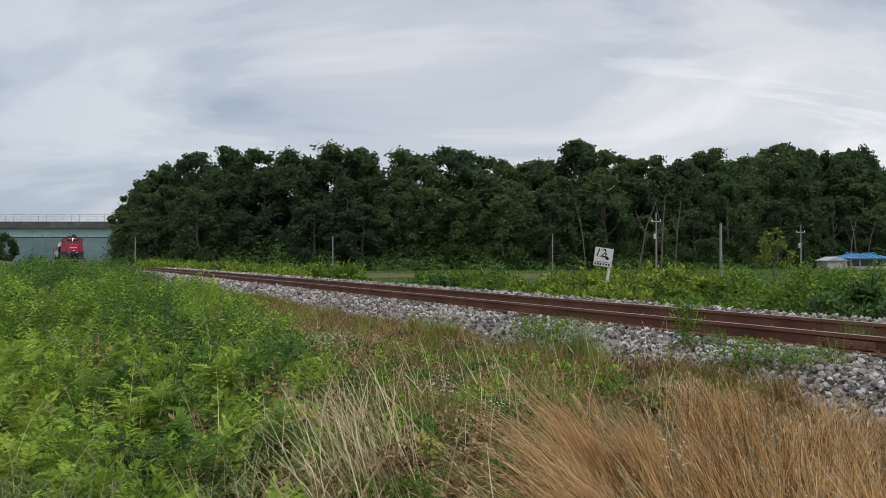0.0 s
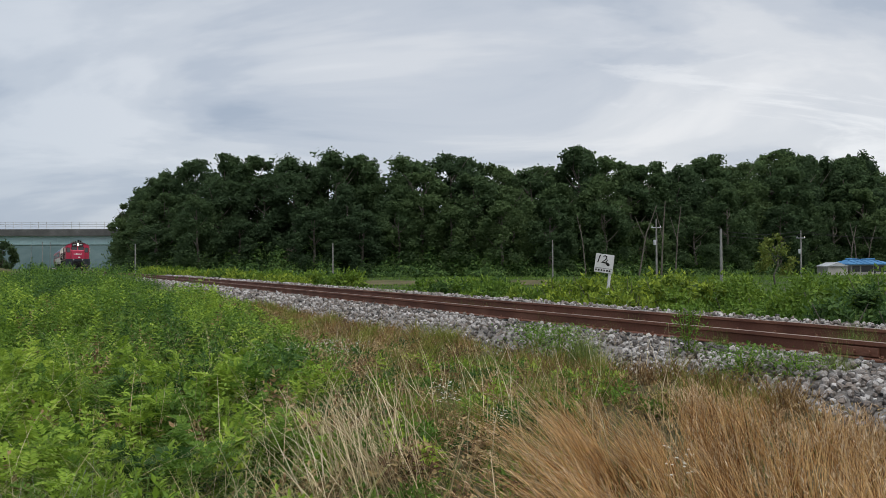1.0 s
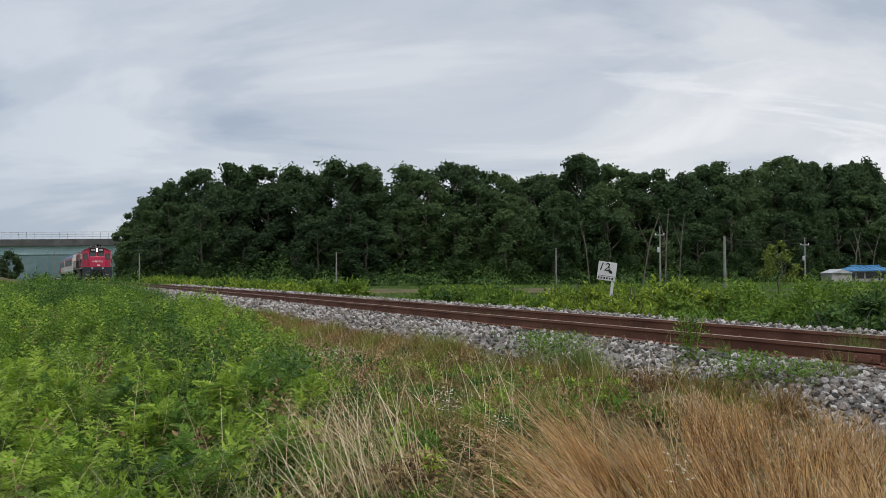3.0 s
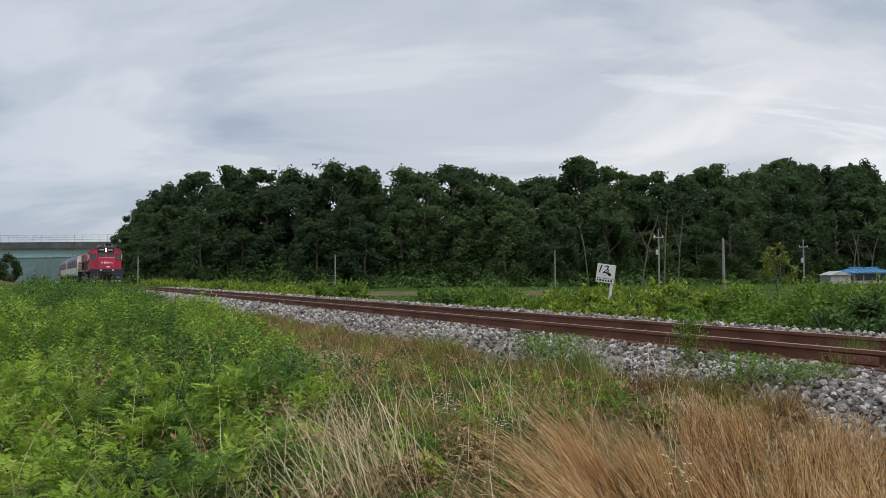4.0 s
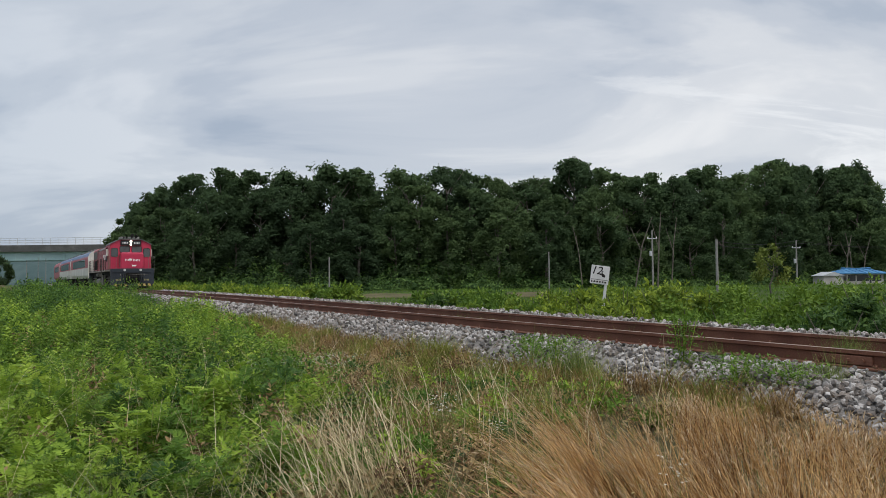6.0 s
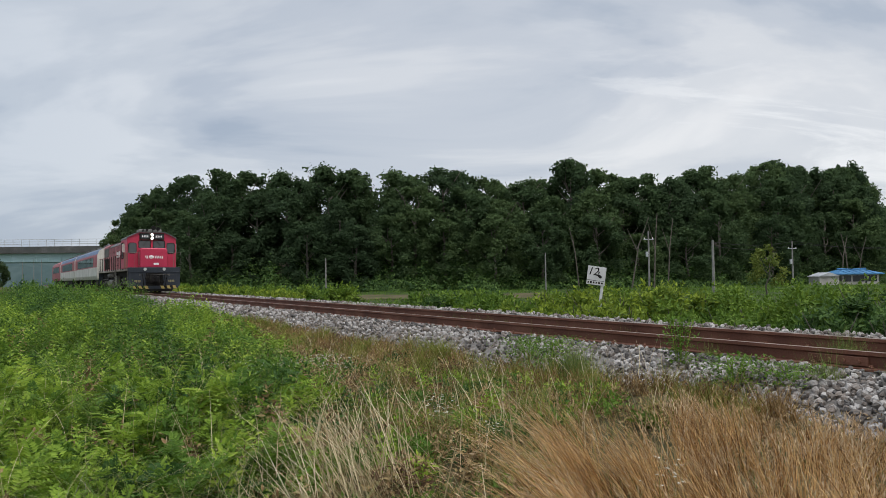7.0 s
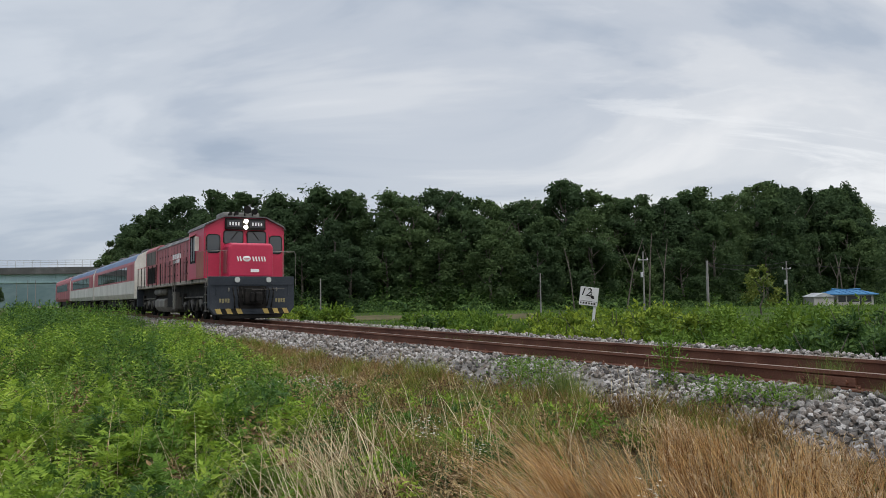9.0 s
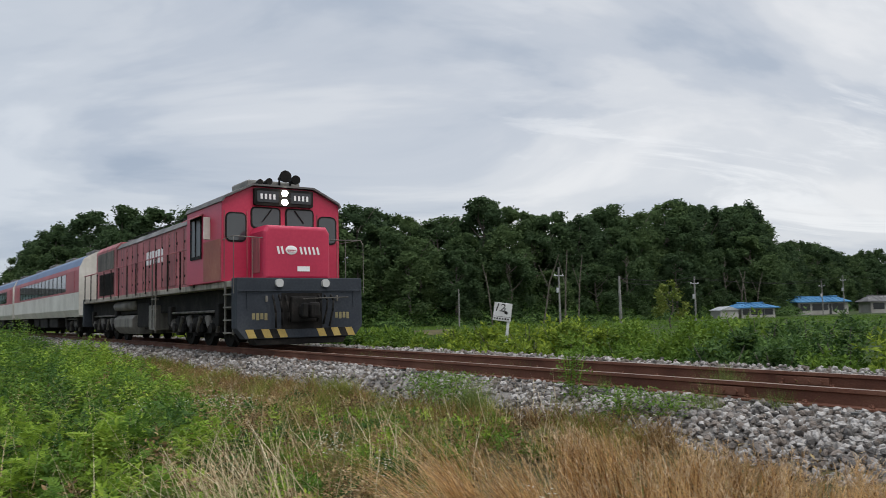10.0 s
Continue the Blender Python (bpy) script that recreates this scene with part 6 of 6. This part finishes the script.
def build_tufts():
    """Single plants on and beside the ballast, and flowering weeds."""
    rng = np.random.default_rng(55)
    for x, y, z, h, w, k, kind in ((2.56, 8.5, -0.34, 0.46, 0.13, 420, 1), (2.75, 7.45, -0.36, 0.24, 0.28, 520, 1), (3.15, 7.2, -0.36, 0.20, 0.22, 300, 1), (1.35, 9.5, -0.36, 0.26, 0.34, 560, 1), (1.15, 10.3, -0.34, 0.22, 0.3, 400, 1),
                                   (1.5, 8.75, -0.36, 0.24, 0.14, 260, 0), (3.5, 7.3, -0.34, 0.2, 0.14, 260, 0), (4.3, 8.5, -0.26, 0.20, 0.16, 360, 0), (3.15, 9.2, -0.26, 0.14, 0.10, 160, 0), (2.55, 11.0, -0.26, 0.15, 0.18, 200, 0), (4.15, 7.1, -0.36, 0.2, 0.14, 240, 0),
                                   (1.9, 12.3, -0.26, 0.15, 0.3, 260, 0), (-1.7, 24.0, -0.24, 0.2, 0.5, 420, 0), (-1.1, 22.2, -0.24, 0.15, 0.4, 300, 0), (0.2, 17.0, -0.25, 0.14, 0.5, 300, 0), (0.9, 15.4, -0.25, 0.14, 0.4, 260, 0), (-2.8, 26.0, -0.24, 0.2, 0.4, 260, 0)):
        g = empty("ballast_weed" if kind else "grass_tuft", "leafy green weed growing out of the ballast" if kind else "tuft of yellow-green grass growing out of the ballast", "weed" if kind else "grass", "plants in the ballast")
        h, w, k = h * 1.3, w * 1.25, int(k * 1.6)
        g.location = (x, y, z + 0.05)
        if kind:
            u = np.stack([w * rng.normal(size=k) * 0.5, w * rng.normal(size=k) * 0.5, h * rng.random(k)], 1)
            d = unit(np.stack([rng.normal(size=k), rng.normal(size=k), rng.uniform(0, 0.9, k)], 1))
            a, _ = frames_from(d)
            v, f = leaf_cards(u, d, a, rng.uniform(0.03, 0.065, k), rng.uniform(0.008, 0.016, k))
            o = new("leaves", mesh_from("leaves", v, f, M_WEED))
            o.parent = g
            bm = bmesh.new()
            for i in range(6):
                add_rod(bm, (0, 0, -0.06), (w * rng.normal() * 0.5, w * rng.normal() * 0.5, h * 0.95), 0.004, 5)
            tagged(part("foliage", bm, M_GREEN, g), kind="stuff")
        else:
            u = np.stack([w * 0.5 * rng.normal(size=k), w * 0.5 * rng.normal(size=k), np.full(k, -0.05)], 1)
            d = unit(np.stack([0.3 * rng.normal(size=k), 0.3 * rng.normal(size=k), np.ones(k)], 1))
            v, f = blades(u, d, 0.25 * rng.normal(size=(k, 3)), h * rng.uniform(0.6, 1.3, k), np.full(k, 0.003))
            o = tagged(new("blade_tuft", mesh_from("blade_tuft", v, f, M_BLADE)), kind="stuff")
            o.parent = g
    # broad-bladed reed grass standing in the weeds
    for x, y, k, ln, w in ((-2.75, 8.4, 260, 0.62, 0.30), (-2.45, 8.0, 160, 0.5, 0.22), (-3.1, 11.0, 60, 0.9, 0.25), (-4.2, 9.2, 160, 0.55, 0.3), (-1.5, 4.0, 120, 0.5, 0.16), (-6.5, 14.5, 140, 0.8, 0.4)):
        g = empty("reed_clump", "clump of dark green broad-bladed grass among the weeds", "grass", "clumps of broad-bladed grass")
        g.location = (x, y, float(ground_z(np.array([x]), np.array([y]))[0]))
        u = np.stack([w * 0.5 * rng.normal(size=k), w * 0.5 * rng.normal(size=k), np.full(k, 0.05)], 1)
        an = rng.uniform(0, 6.28, k)
        d = unit(np.stack([0.35 * np.cos(an), 0.35 * np.sin(an), np.ones(k)], 1))
        bend = np.stack([0.5 * np.cos(an), 0.5 * np.sin(an), np.full(k, -0.55)], 1) * rng.uniform(0.4, 1.2, k)[:, None]
        h0 = float(canopy(np.array([x]), np.array([y]))[0])
        v, f = blades(u, d, bend, (h0 + ln * 0.5) * rng.uniform(0.6, 1.3, k), rng.uniform(0.004, 0.009, k), 5)
        o = tagged(new("blade_tuft", mesh_from("blade_tuft", v, f, M_BUSH)), kind="stuff")
        o.parent = g
    for x, y, z, k, w in ((-1.45, 10.2, -0.36, 240, 0.35), (-1.75, 10.0, -0.38, 160, 0.3), (0.0, 6.6, -0.36, 60, 0.12), (1.15, 4.05, -0.30, 16, 0.08), (-2.2, 9.4, -0.34, 60, 0.2), (0.4, 5.9, -0.42, 20, 0.1)):
        g = empty("white_wildflower", "clump of small white wild flowers in the grass", "flowers", "wild flowers")
        g.location = (x, y, z)
        p = np.stack([w * 0.6 * rng.normal(size=k), w * 0.6 * rng.normal(size=k), 0.16 * rng.random(k) + 0.0], 1)
        for nm, r, mt in (("petals", 0.0085, M_FLOWER),):
            V, F, base = [], [], 0
            for j in range(5):
                an = j * 1.2566
                d = unit(np.stack([np.full(k, math.cos(an)), np.full(k, math.sin(an)), np.full(k, 0.35)], 1) + 0.1 * rng.normal(size=(k, 3)))
                a, _ = frames_from(d)
                v, f = leaf_cards(p, d, a, np.full(k, r * 1.3), np.full(k, r * 0.55))
                V.append(v)
                F.append(f + base)
                base += len(v)
            o = tagged(new(nm, mesh_from(nm, np.concatenate(V), np.concatenate(F), mt)), kind="stuff")
            o.parent = g
        q = p - np.array([0, 0, 0.34])
        v, f = blades(q, np.tile([[0.0, 0, 1.0]], (k, 1)), np.zeros((k, 3)), np.full(k, 0.33), np.full(k, 0.0018), 2)
        o = tagged(new("stalks", mesh_from("stalks", v, f, M_BLADE)), kind="stuff")
        o.parent = g


build_tufts()


def build_field():
    """Rough grass on the field beyond the line and a strip of bare soil before the wood."""
    rng = np.random.default_rng(71)
    k = 60000
    y = 26 + 84 * rng.random(k) ** 0.8
    x = rng.uniform(-0.36, 0.75, k) * y
    s, n = sn(x, y)
    ok = (n < -6.5) & (y < np.interp(x, WOOD_X, WOOD_Y) - 2) & ~((x > -13) & (x < 9) & (y > 58) & (y < 72))
    x, y = x[ok], y[ok]
    k = len(x)
    d = unit(np.stack([0.5 * rng.normal(size=k), 0.5 * rng.normal(size=k), np.ones(k)], 1))
    a, _ = frames_from(d)
    h = rng.uniform(0.10, 0.28, k) * (1 + 0.5 * lumps(x * 0.3, y * 0.3))
    v, f = leaf_cards(np.stack([x, y, ground_z(x, y) - 0.02], 1), d, a, h, 0.09 * h)
    tagged(new("field_grass", mesh_from("field_grass", v, f, M_WEED)), "rough green grass on the field", "grass", kind="stuff")
    xs, ys = np.meshgrid(np.linspace(-14, 10, 30), np.linspace(57, 73, 20))
    x, y = xs.ravel(), ys.ravel()
    i = (np.arange(19)[:, None] * 30 + np.arange(29)[None]).ravel()
    o = new("ploughed_soil", mesh_from("ploughed_soil", np.stack([x, y, ground_z(x, y) + 0.04 + 0.03 * np.sin(y * 7)], 1), np.stack([i, i + 1, i + 31, i + 30], 1), M_SOIL, True))
    tagged(o, "strip of bare brown soil before the wood", "soil", kind="structure")


build_field()


def build_rough_grass():
    """Short rough grass all round the viewing place."""
    rng = np.random.default_rng(91)
    k = 26000
    s, n = rng.uniform(-14, 10, k), rng.uniform(2.9, 14, k)
    x, y = xy(s, n)
    p = np.stack([x, y, ground_z(x, y)], 1)
    d = unit(np.stack([0.4 * rng.normal(size=k), 0.4 * rng.normal(size=k), np.ones(k)], 1))
    near = np.hypot(x, y) < 1.6
    ln = rng.uniform(0.10, 0.30, k) * np.where(near, 0.5, 1.0)
    stuff("rough_grass", "short rough green grass on the railway bank", "grass", quads([blades(p, d, 0.4 * rng.normal(size=(k, 3)) * np.array([1, 1, 0.3]), ln, rng.uniform(0.002, 0.004, k), 2)]), M_BLADE)


build_rough_grass()

build_stones()


# ---- what moves ----


def vehicle_pose(front, a, b):
    """Pose of a vehicle whose front is at that distance along the track and whose bogies stand a and b behind it."""
    pa, pb = track(front + a), track(front + b)
    d = (pa - pb).normalized()
    p = pa + d * a
    return Matrix.Translation(p) @ d.to_track_quat("Y", "Z").to_matrix().to_4x4()


def motions():
    times = [t for t, s in RUN]
    offsets = [(locomotive, 0.0, 4.5, 16.2)] + [(c, 20.1 + 23.4 * i, 3.2, 19.4) for i, c in enumerate(coaches)]
    for ob, off, a, b in offsets:
        walk(ob, [(t, vehicle_pose(s + off, a, b)) for t, s in RUN])
    steps = [i / FPS for i in range(301)]
    for w, y, r in SPIN:
        rows = []
        for t in steps:
            s = float(np.interp(t, times, [q for _, q in RUN]))
            rows.append((t, Matrix.Translation((0, y, r)) @ Matrix.Rotation((s - RUN[0][1]) / r, 4, "X")))
        walk(w, rows)


motions()
